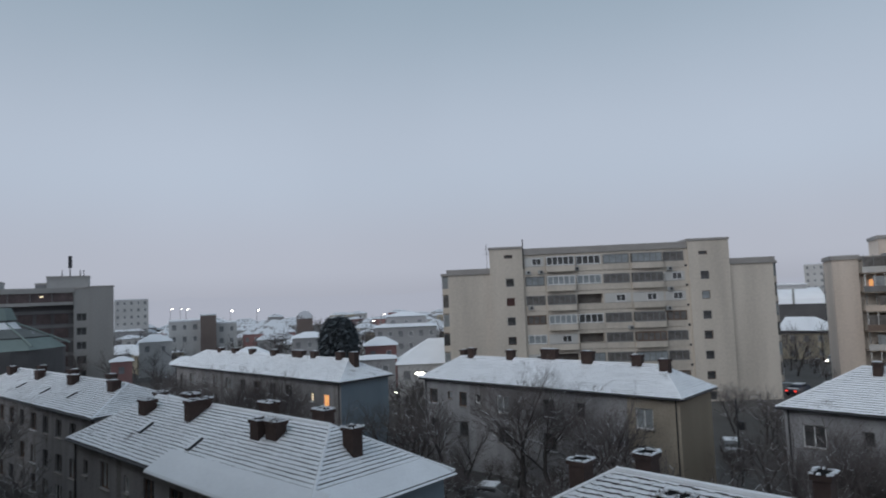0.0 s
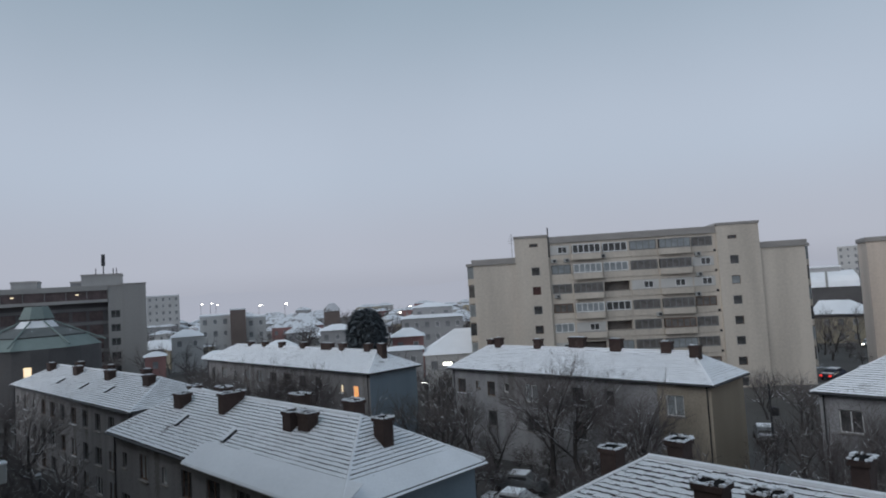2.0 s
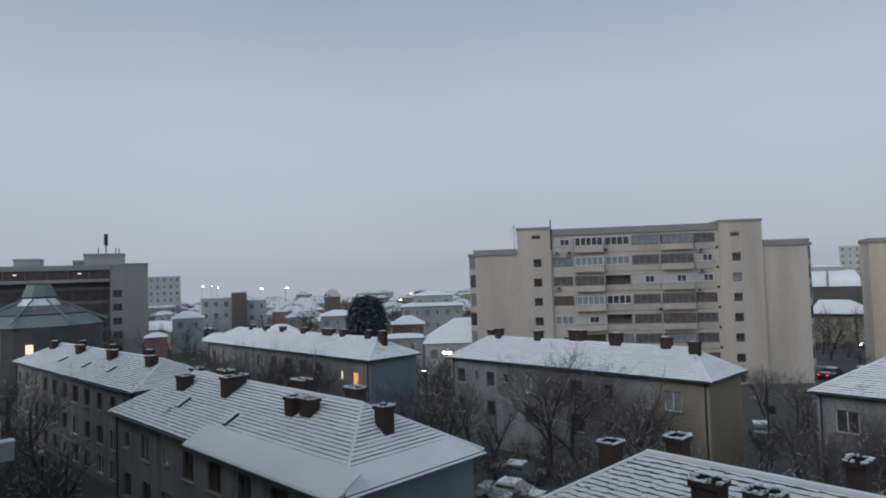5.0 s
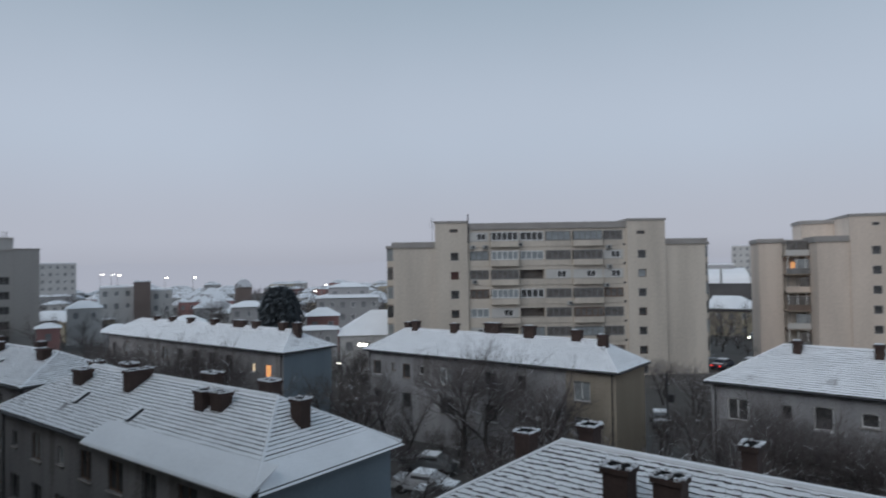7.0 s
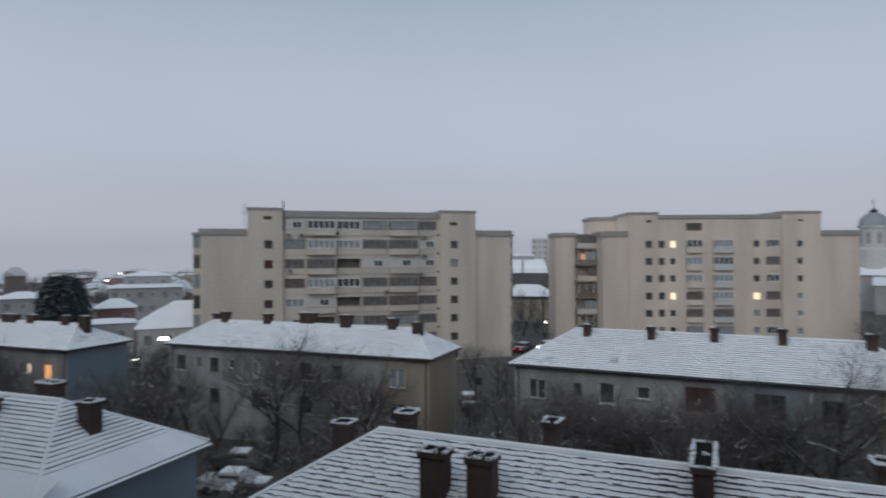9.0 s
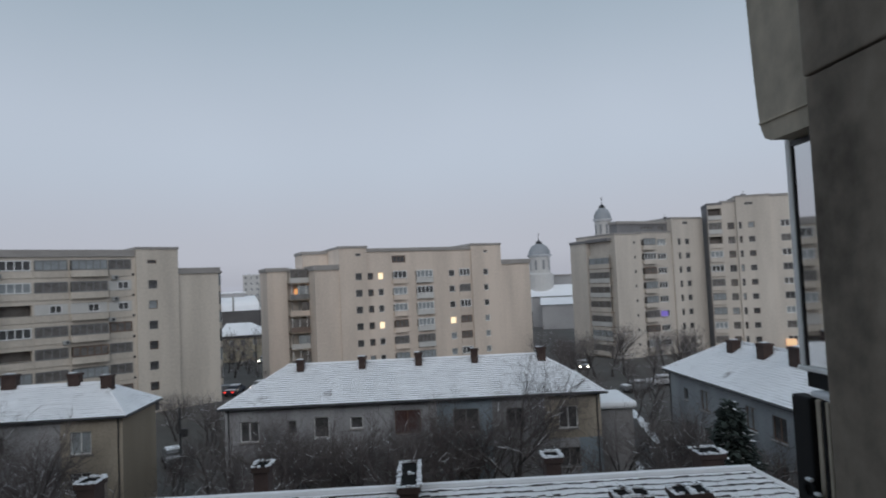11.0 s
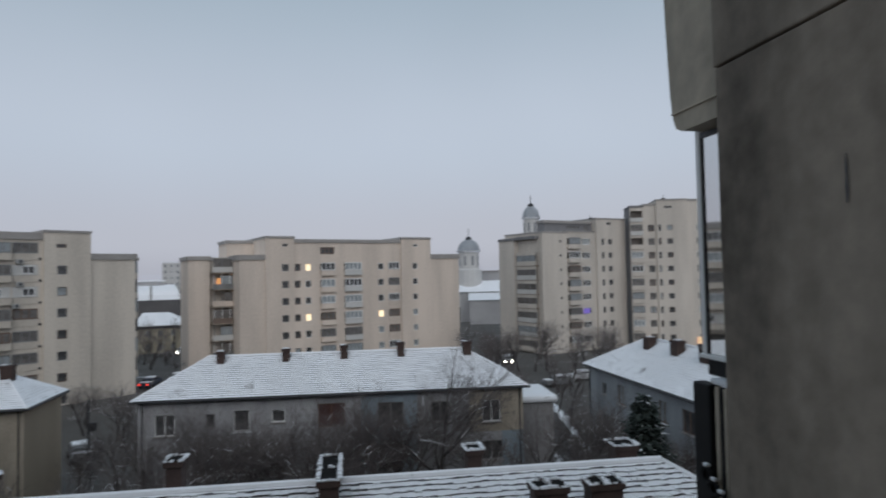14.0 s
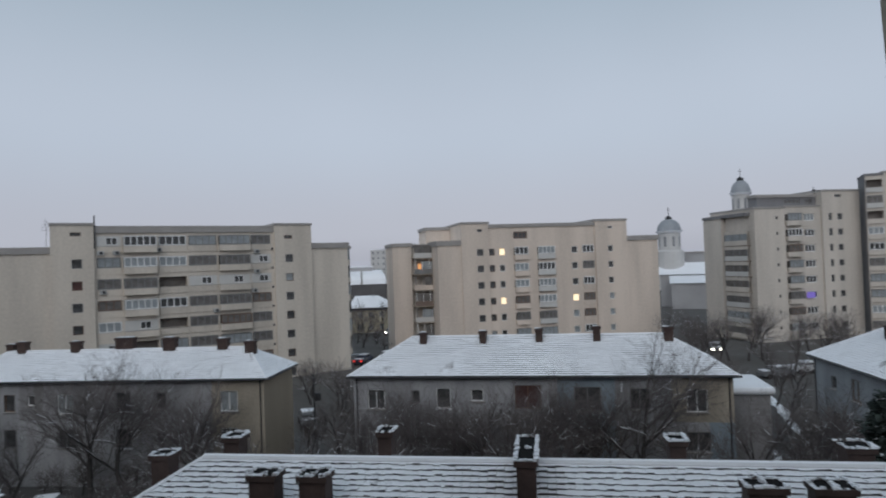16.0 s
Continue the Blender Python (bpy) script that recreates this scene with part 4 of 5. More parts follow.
        part("snow_dot", new_box(c.x - 0.007, c.x + 0.007, c.y - 0.012, c.y + 0.012, c.z + r + 0.002, c.z + r + 0.012, bevel=0.004), SNOW, sc)
    part("lower_rail", new_box(1.03, 1.08, 1.59, 1.84, 15.15, 15.19), BLACK, b)
    part("floor_slab", new_box(1.03, 4.0, 1.59, 1.84, 13.2, 13.4), CONCRETE, b)


MIRROR_GLASS = bpy.data.materials.new("reflecting_window_glass")
MIRROR_GLASS.use_nodes = True
mg = MIRROR_GLASS.node_tree.nodes["Principled BSDF"]
mg.inputs['Base Color'].default_value = (0.02, 0.022, 0.025, 1)
mg.inputs['Roughness'].default_value = 0.03
mg.inputs['IOR'].default_value = 4.2
mg.inputs['Specular IOR Level'].default_value = 0.9
neighbour_balcony()

# ------------------------------------------------------------- trees


def tree_mesh(seed, height, spread, levels=5, lean=0.0, sides0=6, snowy=False):
    """Trunk-and-limbs mesh and twig mesh of a leafless tree."""
    rnd = random.Random(seed)
    rnd_snow = random.Random(seed + 100)
    fine = 0.011 if levels < 5 else 0.006
    tv, tf, cv, cf, sv, sf = [], [], [], [], [], []

    def seg(a, b, ra, rb, sides, verts, faces):
        d = (b - a)
        if d.length < 1e-4:
            return
        d.normalize()
        s = d.orthogonal().normalized()
        t = d.cross(s)
        base = len(verts)
        for c, r in ((a, ra), (b, rb)):
            for k in range(sides):
                verts.append(c + (s * math.cos(k * math.tau / sides) + t * math.sin(k * math.tau / sides)) * r)
        for k in range(sides):
            faces.append((base + k, base + (k + 1) % sides, base + sides + (k + 1) % sides, base + sides + k))

    def spike(a, b, r, verts, faces):
        d = (b - a).normalized()
        s = d.orthogonal().normalized()
        t = d.cross(s)
        base = len(verts)
        verts.extend([a + s * r, a - s * r * 0.5 + t * r * 0.87, a - s * r * 0.5 - t * r * 0.87, b])
        faces.extend([(base, base + 1, base + 3), (base + 1, base + 2, base + 3), (base + 2, base, base + 3)])

    def grow(p, d, length, r, level):
        steps = 3 if level < 2 else 2
        q = start = p
        for k in range(steps):
            d = (d + Vector((rnd.gauss(0, 0.12), rnd.gauss(0, 0.12), rnd.gauss(0.05, 0.08)))).normalized()
            n = q + d * (length / steps)
            r1 = r * (1 - 0.45 * (k + 1) / steps)
            r0_ = r * (1 - 0.45 * k / steps)
            big = level < 2
            if level == levels and level > 2:
                if k == steps - 1:
                    spike(start, n, r, cv, cf)
                q = n
                continue
            seg(q, n, r0_, r1, sides0 if level == 0 else (4 if big else 3), tv if big else cv, tf if big else cf)
            if snowy and 0 < level < 4 and abs(d.z) < 0.8 and rnd_snow.random() < 0.11:
                side = Vector((-d.y, d.x, 0)).normalized() * max(0.012, r1 * 0.6)
                up = Vector((0, 0, r0_ * 1.05))
                base = len(sv)
                sv.extend([q - side + up, q + side + up, n + side + up, n - side + up, q + up * 1.5 + Vector((0, 0, 0.012)), n + up * 1.5 + Vector((0, 0, 0.012))])
                sf.extend([(base, base + 4, base + 5, base + 3), (base + 4, base + 1, base + 2, base + 5)])
            q = n
            if level < levels and (level > 0 or k > 0):
                for _ in range(2 if level < 3 else (1 + (rnd.random() < 0.5) if levels > 4 else 1)):
                    ax = Vector((rnd.gauss(0, 1), rnd.gauss(0, 1), rnd.gauss(0.15, 0.4))).normalized()
                    nd = (d * 0.75 + ax * spread).normalized()
                    grow(q, nd, length * rnd.uniform(0.55, 0.78), max(r1 * 0.62, fine), level + 1)
        if level < levels:
            grow(q, d, length * 0.7, max(r * 0.5, fine), level + 1)
    grow(Vector((0, 0, -0.1)), Vector((lean, 0, 1)).normalized(), height * 0.34, height * 0.017 + 0.03, 0)
    out = []
    for nm, v, f, m in (("trunk", tv, tf, BARK), ("crown", cv, cf, TWIG), ("snow_line", sv, sf, SNOW))[:3 if snowy else 2]:
        me = bpy.data.meshes.new(nm)
        me.from_pydata([tuple(x) for x in v], [], f)
        me.materials.append(m)
        out.append(me)
    return out


def tree(seed, height, spread, levels, label, group, name="tree"):
    t, c, w = tree_mesh(seed, height, spread, levels, snowy=True)
    ob = thing(name, pose(0, 0, -300), label, name, group)
    part("trunk", t, BARK, ob)
    part("crown", c, TWIG, ob)
    tagged(part("snow_line", w, SNOW, ob, "thin lines of snow along the limbs"), kind="stuff")
    return ob


TREES = [tree(s_, 9.0, sp, 4, "leafless dark tree with fine twigs", "bare courtyard trees") for s_, sp in ((1, 0.75), (2, 0.6), (5, 0.9), (8, 0.7))]
TALL = [tree(s_, 9.0, sp, 5, "tall leafless tree reaching above the roofs", "tall bare trees") for s_, sp in ((1, 0.8), (8, 0.85))]
SHRUB = [tree(s_, 5.0, 1.0, 4, "leafless brown shrub with dense twigs", "bare shrubs", "shrub") for s_ in (21, 24)]


def plant_at(src, x, y, h, base, turn):
    if -18.5 < x < -12.3 and 36 < y < 80 and turn % 3 > 0.6:
        return None  # the gap between the back houses stays thin
    if (-36 < x < -19 and 35 < y < 42 and 6 < h < 9.05 and turn % 2 > 0.8) or (-43 < x < -27 and y > 142):
        return None
    c = copy_thing(src, pose(x, y, 0, 0, 0, turn))
    f = h / base
    c.scale = (f, f, f)
    return c


rt = random.Random(77)
# tall ones seen over the roofs
for x, y, h, k in ((-30.0, 40.6, 11.4, 0), (-27.4, 41.2, 10.2, 1), (8.0, 40.6, 11.6, 1), (-22.5, 40.8, 9.6, 0), (-8.0, 41.0, 9.0, 0), (2.5, 41.2, 9.2, 1), (15.8, 37.0, 9.4, 0), (-61.0, 13.2, 9.8, 1), (-71.5, 12.4, 9.5, 2), (-55.5, 36.4, 10.0, 0), (-63.5, 36.2, 9.6, 3), (-70.0, 36.4, 9.4, 1)):
    plant_at(TALL[k % 2], x, y, h, 8.4, rt.uniform(0, 360))
# courtyard between the rows
for k in range(32):
    x = rt.uniform(-46, 14)
    plant_at(TREES[k % 4], x, rt.uniform(35.5, 41.8), rt.uniform(6.4, 9.0), 8.6, rt.uniform(0, 360))
for k in range(15):
    plant_at(TREES[k % 4], rt.uniform(-47, 14), rt.uniform(25, 35), rt.uniform(5.0, 6.8), 8.6, rt.uniform(0, 360))
for k in range(28):
    plant_at(SHRUB[k % 2], rt.uniform(-50, 16), rt.uniform(30, 42.5), rt.uniform(2.6, 4.8), 5.5, rt.uniform(0, 360))
# gap between the two back houses, and the lane beyond
for k in range(14):
    plant_at(TREES[k % 4], rt.uniform(-17.5, -13.0), rt.uniform(36, 62), rt.uniform(5.0, 7.6), 8.6, rt.uniform(0, 360))
for k in range(20):
    plant_at(TREES[k % 4], rt.uniform(-70, 16), rt.uniform(54, 66), rt.uniform(5.0, 7.4), 8.6, rt.uniform(0, 360))
for k in range(20):
    plant_at(TREES[k % 4], rt.uniform(14.5, 20.5), rt.uniform(26, 48), rt.uniform(5.0, 8.4), 8.6, rt.uniform(0, 360))
for k in range(20):
    plant_at(TREES[k % 4], rt.uniform(24, 46), rt.uniform(84, 112), rt.uniform(6.5, 9.5), 8.6, rt.uniform(0, 360))
for k in range(22):
    plant_at(TREES[k % 4], rt.uniform(-84, -46), rt.uniform(3, 12.5), rt.uniform(4.5, 7.4), 8.6, rt.uniform(0, 360))
for k in range(32):
    plant_at(TREES[k % 4], rt.uniform(-88, -46), rt.uniform(26, 36.5), rt.uniform(6.0, 8.6), 8.6, rt.uniform(0, 360))
for k in range(16):
    plant_at(TREES[k % 4], rt.uniform(-100, -48), rt.uniform(48, 62), rt.uniform(5.5, 8.0), 8.6, rt.uniform(0, 360))
for k in range(14):
    plant_at(TREES[k % 4], rt.uniform(-48, -20), rt.uniform(118, 150), rt.uniform(6.5, 9.5), 8.6, rt.uniform(0, 360))
for k in range(16):
    plant_at(TREES[k % 4], rt.uniform(20, 42), rt.uniform(58, 84), rt.uniform(5.5, 8.0), 8.6, rt.uniform(0, 360))
for k in range(12):
    plant_at(TREES[k % 4], rt.uniform(-46, -18), rt.uniform(68, 80), rt.uniform(4.5, 6.5), 8.6, rt.uniform(0, 360))
def distant_woods():
    src = [tree_mesh(s_, 9.0, 0.9, 3) for s_ in (31, 33)]
    spots = [(radians(rt.uniform(28, 74)), rt.uniform(135, 330)) for k in range(300)]
    spots = [(-math.sin(az) * D, math.cos(az) * D, rt.uniform(6.5, 10.5)) for az, D in spots]
    spots += [(rt.uniform(-118, -92), rt.uniform(38, 72), rt.uniform(5.5, 8.0)) for k in range(22)]
    v, f = [], []
    for k, (x, y, h) in enumerate(spots):
        m = pose(x, y, 0, 0, 0, rt.uniform(0, 360)) @ Matrix.Scale(h / 8.0, 4)
        for me in src[k % 2]:
            n0 = len(v)
            v += [tuple(m @ q.co) for q in me.vertices]
            f += [tuple(i + n0 for i in p.vertices) for p in me.polygons]
    me = bpy.data.meshes.new("distant_woods")
    me.from_pydata(v, [], f)
    me.materials.append(TWIG)
    tagged(new("distant_woods", me), "leafless trees scattered among the distant roofs", "woods", kind="stuff")


distant_woods()
# undergrowth that fills the courtyard, and slim trees before the second back house
ru = random.Random(303)
for k in range(9):
    plant_at(TALL[k % 2], -10.6 + 1.9 * k + ru.uniform(-0.6, 0.6), ru.uniform(39.6, 41.6), ru.uniform(7.4, 8.8), 8.4, ru.uniform(0, 360))
for k in range(110):
    plant_at(SHRUB[k % 2], ru.uniform(-50, 17), ru.uniform(27, 43.2), ru.uniform(2.8, 5.4), 5.5, ru.uniform(0, 360))
for k in range(26):
    plant_at(SHRUB[k % 2], ru.uniform(15, 21), ru.uniform(24, 40), ru.uniform(2.8, 4.8), 5.5, ru.uniform(0, 360))
for k in range(30):
    plant_at(SHRUB[k % 2], ru.uniform(-84, -46), ru.uniform(3, 13.5), ru.uniform(2.8, 4.8), 5.5, ru.uniform(0, 360))
for k in range(9):
    plant_at(SHRUB[k % 2], ru.uniform(-18.3, -14.0) - 1.5, ru.uniform(52, 60), ru.uniform(3.0, 4.4), 5.5, 3.3 * k)
for k in range(24):
    plant_at(SHRUB[k % 2], ru.uniform(-42, -20), ru.uniform(108, 140), ru.uniform(3.0, 5.0), 5.5, ru.uniform(0, 360))
for k in range(16):
    plant_at(TREES[k % 4], rt.uniform(-86, -52), rt.uniform(35.8, 37.0), rt.uniform(7.0, 8.6), 8.6, rt.uniform(0, 360))
for k in range(12):
    plant_at(TREES[k % 4], rt.uniform(-58, -40), rt.uniform(3, 12), rt.uniform(5.5, 8.0), 8.6, rt.uniform(0, 360))
for k in range(16):
    plant_at(TREES[k % 4], rt.uniform(-17.5, -12.5), rt.uniform(36, 58), rt.uniform(6.5, 8.6), 8.6, rt.uniform(0, 360))
for src in TREES + SHRUB + TALL:
    src.matrix_world = pose(-75 + 6 * (TREES + SHRUB + TALL).index(src), 55, 0)


def evergreen(name, x, y, h, r, z0, label, seed, round_top):
    """A dense evergreen: a trunk and a crown of many short drooping sprays."""
    rnd = random.Random(seed)
    ob = thing(name, pose(x, y, 0), label, "tree")
    bm = bmesh.new()
    tube(bm, (0, 0, -0.1), (0, 0, h * 0.9), r * 0.07 + 0.06, 0.03, 7)
    part("trunk", bm, BARK, ob)
    v, f, mi = [], [], []
    for k in range(7500 if round_top else 8500):
        t = rnd.random()
        zz = z0 + (h - z0) * t
        prof = math.sqrt(max(0.0, 1 - (2 * t - 0.9) ** 2 / 1.25)) if round_top else (1 - t) ** 0.8
        layer = 1 if round_top else 0.75 + 0.25 * math.cos(t * 60)
        rr = r * prof * layer * math.sqrt(rnd.uniform(0.35, 1.0))
        a = rnd.uniform(0, math.tau)
        c = Vector((rr * math.cos(a), rr * math.sin(a), zz))
        d = Vector((math.cos(a), math.sin(a), rnd.uniform(-0.5, 0.5))).normalized()
        s_ = d.cross(Vector((0, 0, 1))).normalized()
        L = rnd.uniform(0.2, 0.75) * ((r / 3.0 + 0.25) * 0.5 if not round_top else 1.1)
        c += Vector((rnd.gauss(0, 0.2), rnd.gauss(0, 0.2), rnd.gauss(0, 0.25)))
        b = len(v)
        v += [c - s_ * L * 0.4, c + s_ * L * 0.4, c + d * L + Vector((0, 0, -0.1 * L)), c + Vector((0, 0, -0.25 * L))]
        f += [(b, b + 1, b + 2), (b, b + 2, b + 3), (b + 1, b + 3, b + 2)]
        mi += [1 if rnd.random() < (0.0 if round_top else 0.05) else 0] + [0, 0]
    me = bpy.data.meshes.new("crown")
    me.from_pydata([tuple(p) for p in v], [], f)
    me.materials.append(YEW if round_top else FIR)
    me.materials.append(SNOW)
    me.polygons.foreach_set("material_index", mi)
    part("crown", me, FIR, ob)
    return ob


evergreen("fir_tree", 16.8, 32.0, 8.7, 2.9, 0.6, "dark fir dusted with snow beside the house", 3, False)
evergreen("yew_tree", -87.0, 67.2, 12.6, 3.2, 5.0, "dark dense round evergreen among roofs", 4, True)

# ------------------------------------------------------------- the town further off
OFFICE = surf("weathered_grey_concrete_panels", (0.33, 0.32, 0.31), 0.9, 0.15, 0.2, 3, 0.1, streak=True)
COPPER = surf("weathered_green_copper", (0.19, 0.235, 0.225), 0.7, 0.2, 0.3, 3, 0.1, second=(0.36, 0.39, 0.40), patch=0.0)
COPPER_DARK = surf("sooty_copper_roof", (0.125, 0.135, 0.135), 0.7, 0.3, 0.5, 3, 0.1, second=(0.42, 0.45, 0.46), patch=0.02)
DOME = surf("dull_grey_dome_metal", (0.30, 0.32, 0.345), 0.6, 0.15, 0.4, 3, 0.05, second=(0.55, 0.57, 0.60), patch=0.02)
PALE_WALL = surf("pale_far_wall", (0.55, 0.54, 0.53), 0.9, 0.12, 0.2, 3, 0.05)
GREY_WALL = surf("grey_far_wall", (0.38, 0.375, 0.38), 0.9, 0.14, 0.2, 3, 0.05)
YELLOW_WALL = surf("yellow_far_wall", (0.46, 0.405, 0.31), 0.9, 0.12, 0.2, 3, 0.05)
RED_WALL = surf("dull_red_far_wall", (0.34, 0.19, 0.18), 0.9, 0.15, 0.2, 3, 0.05)
BROWN_WALL = surf("brown_brick_far_wall", (0.20, 0.16, 0.145), 0.9, 0.2, 0.2, 3, 0.05)
# patchy snow, greyed in colour to imitate haze over far roofs
SNOW_FAR = surf("patchy_far_snow_dulled_as_haze", (0.72, 0.74, 0.78), 0.8, 0.12, 0.6, 4, 0.1, second=(0.26, 0.25, 0.26), patch=0.20)
# panes made paler with distance: haze put into their colour
FAR_PANE = surf("far_pane_paled_as_haze", (0.24, 0.245, 0.255), 0.3, 0.3, 0.5, 3, 0.0)


def far_building(x, y, rot, w, eave, top, wall, depth=8.0, form="hip", name="town_house", label="pale town house with a snowy roof", rows=1, group="snowy roofs of the town", lit=()):
    """A building of the town: walls with set-in windows and a snowy roof. form: hip, flat, barrel, mansard."""
    ob = thing(name, pose(x, y, 0, 0, 0, rot), label, "building", group)
    X = w / 2
    wins = []
    for j in range(rows):
        z = eave - 1.6 - 2.9 * j
        if z < 0.8:
            break
        n = max(1, int(w / 2.4))
        for k in range(n):
            wins.append((-X + w * (k + 0.5) / n, z, 0.95, 1.3))
    fw = part("front_wall", wall_bm(-X, X, 0, eave, wins, 0.2), [wall, RECESS_SHADE], ob)
    for k, wd in enumerate(wins):
        window(fw, *wd, "white" if k % 2 else "grey", FAR_PANE, y=0.1)
    bm = bmesh.new()
    a = [bm.verts.new(p) for p in ((-X, 0, 0), (X, 0, 0), (X, depth, 0), (-X, depth, 0))]
    b = [bm.verts.new(p) for p in ((-X, 0, eave), (X, 0, eave), (X, depth, eave), (-X, depth, eave))]
    for k in (1, 2, 3):
        bm.faces.new((a[k], a[(k + 1) % 4], b[(k + 1) % 4], b[k]))
    part("side_wall", bm, wall, ob)
    bm = bmesh.new()
    o = 0.35
    if form == "flat":
        box(bm, -X - 0.1, X + 0.1, -0.1, depth + 0.1, eave - 0.2, eave + 0.12)
    elif form == "barrel":
        n = 12
        pr = [(-X - o + (2 * X + 2 * o) * k / n, eave + (top - eave) * math.sin(math.pi * k / n) ** 0.7) for k in range(n + 1)]
        ra = [bm.verts.new((px_, -o, pz)) for px_, pz in pr]
        rb = [bm.verts.new((px_, depth, pz)) for px_, pz in pr]
        for k in range(n):
            bm.faces.new((ra[k], ra[k + 1], rb[k + 1], rb[k]))
        bm.faces.new(ra[::-1])
        bm.faces.new(rb)
    else:
        ins = min(X * 0.7, depth / 2) if form == "hip" else min(X * 0.25, depth / 4)
        e = [bm.verts.new(p) for p in ((-X - o, -o, eave), (X + o, -o, eave), (X + o, depth + o, eave), (-X - o, depth + o, eave))]
        if form == "hip":
            r = [bm.verts.new((-X + ins, depth / 2, top)), bm.verts.new((X - ins, depth / 2, top))]
            for q in ((e[0], e[1], r[1], r[0]), (e[1], e[2], r[1]), (e[2], e[3], r[0], r[1]), (e[3], e[0], r[0])):
                bm.faces.new(q)
        else:
            r = [bm.verts.new(p) for p in ((-X + ins, ins, top), (X - ins, ins, top), (X - ins, depth - ins, top), (-X + ins, depth - ins, top))]
            for k in range(4):
                bm.faces.new((e[k], e[(k + 1) % 4], r[(k + 1) % 4], r[k]))
            bm.faces.new(r)
        bm.faces.new(e[::-1])
    # beyond 250 the roof takes the snow dulled for haze
    part("roof", bm, SNOW_FAR if name == "town_house" and abs(x) + y > 250 else SNOW, ob, "snow-covered roof")
    return ob


far_building(-154.0, 71.5, 65.1, 7.2, 12.1, 12.1, PALE_WALL, 9, "flat", rows=2, label="pale flat-roofed building under thin snow")
far_building(-149.9, 75.6, 63.3, 3.7, 13.4, 13.4, BROWN_WALL, 5, "flat", rows=0, label="dark brick stair tower between pale buildings")
far_building(-149.7, 80.3, 61.8, 4.9, 11.2, 11.2, PALE_WALL, 9, "flat", rows=2, label="pale flat-roofed building under thin snow")
far_building(-169.9, 104.9, 58.3, 15.3, 6.5, 10.4, RED_WALL, 12, "hip", label="reddish long house with a snowy roof")
far_building(-122.5, 86.2, 55.0, 7.8, 7.4, 8.6, GREY_WALL, 9, "hip", label="grey house with a low snowy roof")
far_building(-189.0, 130.8, 55.3, 5.6, 9.6, 12.4, BROWN_WALL, 9, "barrel", rows=0, label="dark hall with an arched roof")
far_building(-108.4, 103.2, 46.5, 14.4, 8.9, 10.2, GREY_WALL, 12, "hip", rows=2, label="large grey building with two snowy roof tiers")
far_building(-110.4, 105.4, 46.5, 9.5, 11.3, 12.3, GREY_WALL, 8, "hip", rows=1, label="grey upper storey with a snowy roof")
far_building(-86.2, 75.9, 48.7, 5.6, 7.4, 8.8, RED_WALL, 6, "hip", label="dull red house with a snowy hipped roof")
far_building(-75.5, 65.3, 49.1, 6.2, 6.4, 6.9, GREY_WALL, 6, "hip", rows=1, label="low grey house with a snowy roof")
far_building(-65.6, 70.0, 45.2, 13.5, 5.8, 9.2, PALE_WALL, 11, "hip", label="cream building with a rounded snowy roof")
far_building(-112.2, 65.3, 59.9, 6.3, 5.8, 7.2, PALE_WALL, 7, "hip")
far_building(-108.6, 50.5, 65.2, 4.3, 5.8, 6.9, GREY_WALL, 6, "hip", label="grey house with a snowy roof")
far_building(-147.4, 61.6, 67.4, 6.8, 7.9, 9.5, PALE_WALL, 8, "hip")
far_building(-121.8, 44.9, 69.8, 3.5, 6.2, 7.0, RED_WALL, 5, "hip", label="red house with a snowy roof")
far_building(-280.1, 106.9, 69.1, 13.0, 19.3, 19.3, PALE_WALL, 12, "flat", rows=6, label="pale tower block in the haze", name="tower_block")
yellow = far_building(-34.9, 146.0, 13.4, 12.5, 5.8, 8.4, YELLOW_WALL, 9, "hip", rows=2, label="yellow house with a snowy roof")
part("eave_board", new_box(-6.62, 6.62, -0.37, -0.3, 5.25, 5.78), METAL, yellow, "dark eave under the snow")
bm = bmesh.new()
ra = [bm.verts.new(p) for p in ((-5.5, -0.5, 5.95), (0.8, -0.5, 5.95), (0.2, 3.4, 8.5), (-3.6, 3.4, 8.5))]
rb = [bm.verts.new(p) for p in ((-5.5, -0.5, 5.8), (0.8, -0.5, 5.8), (0.2, 3.8, 8.3), (-3.6, 3.8, 8.3))]
bm.faces.new(ra)
bm.faces.new(rb[::-1])
for k in range(4):
    bm.faces.new((ra[k], rb[k], rb[(k + 1) % 4], ra[(k + 1) % 4]))
part("front_gable_snow", bm, SNOW, yellow, "second snowy roof slope over the front")


def arched_hall():
    """A hall whose curved roof faces the town, snow panels held between grey arched ribs, with a flat raised roof behind."""
    b = thing("arched_hall", pose(-48, 196, 0, 0, 0, 13.8), "grey hall with curved snowy roof and arched ribs", "hall")
    part("hall_wall", new_box(-14, 7, 0.0, 16, 0, 9.6), DARK_SHADE, b, "dark grey wall under the curved roof")
    prof = [(-0.2, 9.7), (0.5, 11.2), (1.8, 12.5), (4.0, 13.5), (7.0, 14.0), (16.0, 14.0)]
    bm = bmesh.new()
    rows_ = [[bm.verts.new((u - (0.16 * (z - 9.7) ** 1.6 if u > 6 else 0), y, z)) for y, z in prof] for u in (-14, -7, 0, 7)]
    for i in range(3):
        for j in range(len(prof) - 1):
            bm.faces.new((rows_[i][j], rows_[i + 1][j], rows_[i + 1][j + 1], rows_[i][j + 1]))
    part("curved_roof", bm, SNOW, b, "curved roof panels under snow")
    for u in (-13.6, -7.6, -1.4, 7.0):
        bm = bmesh.new()
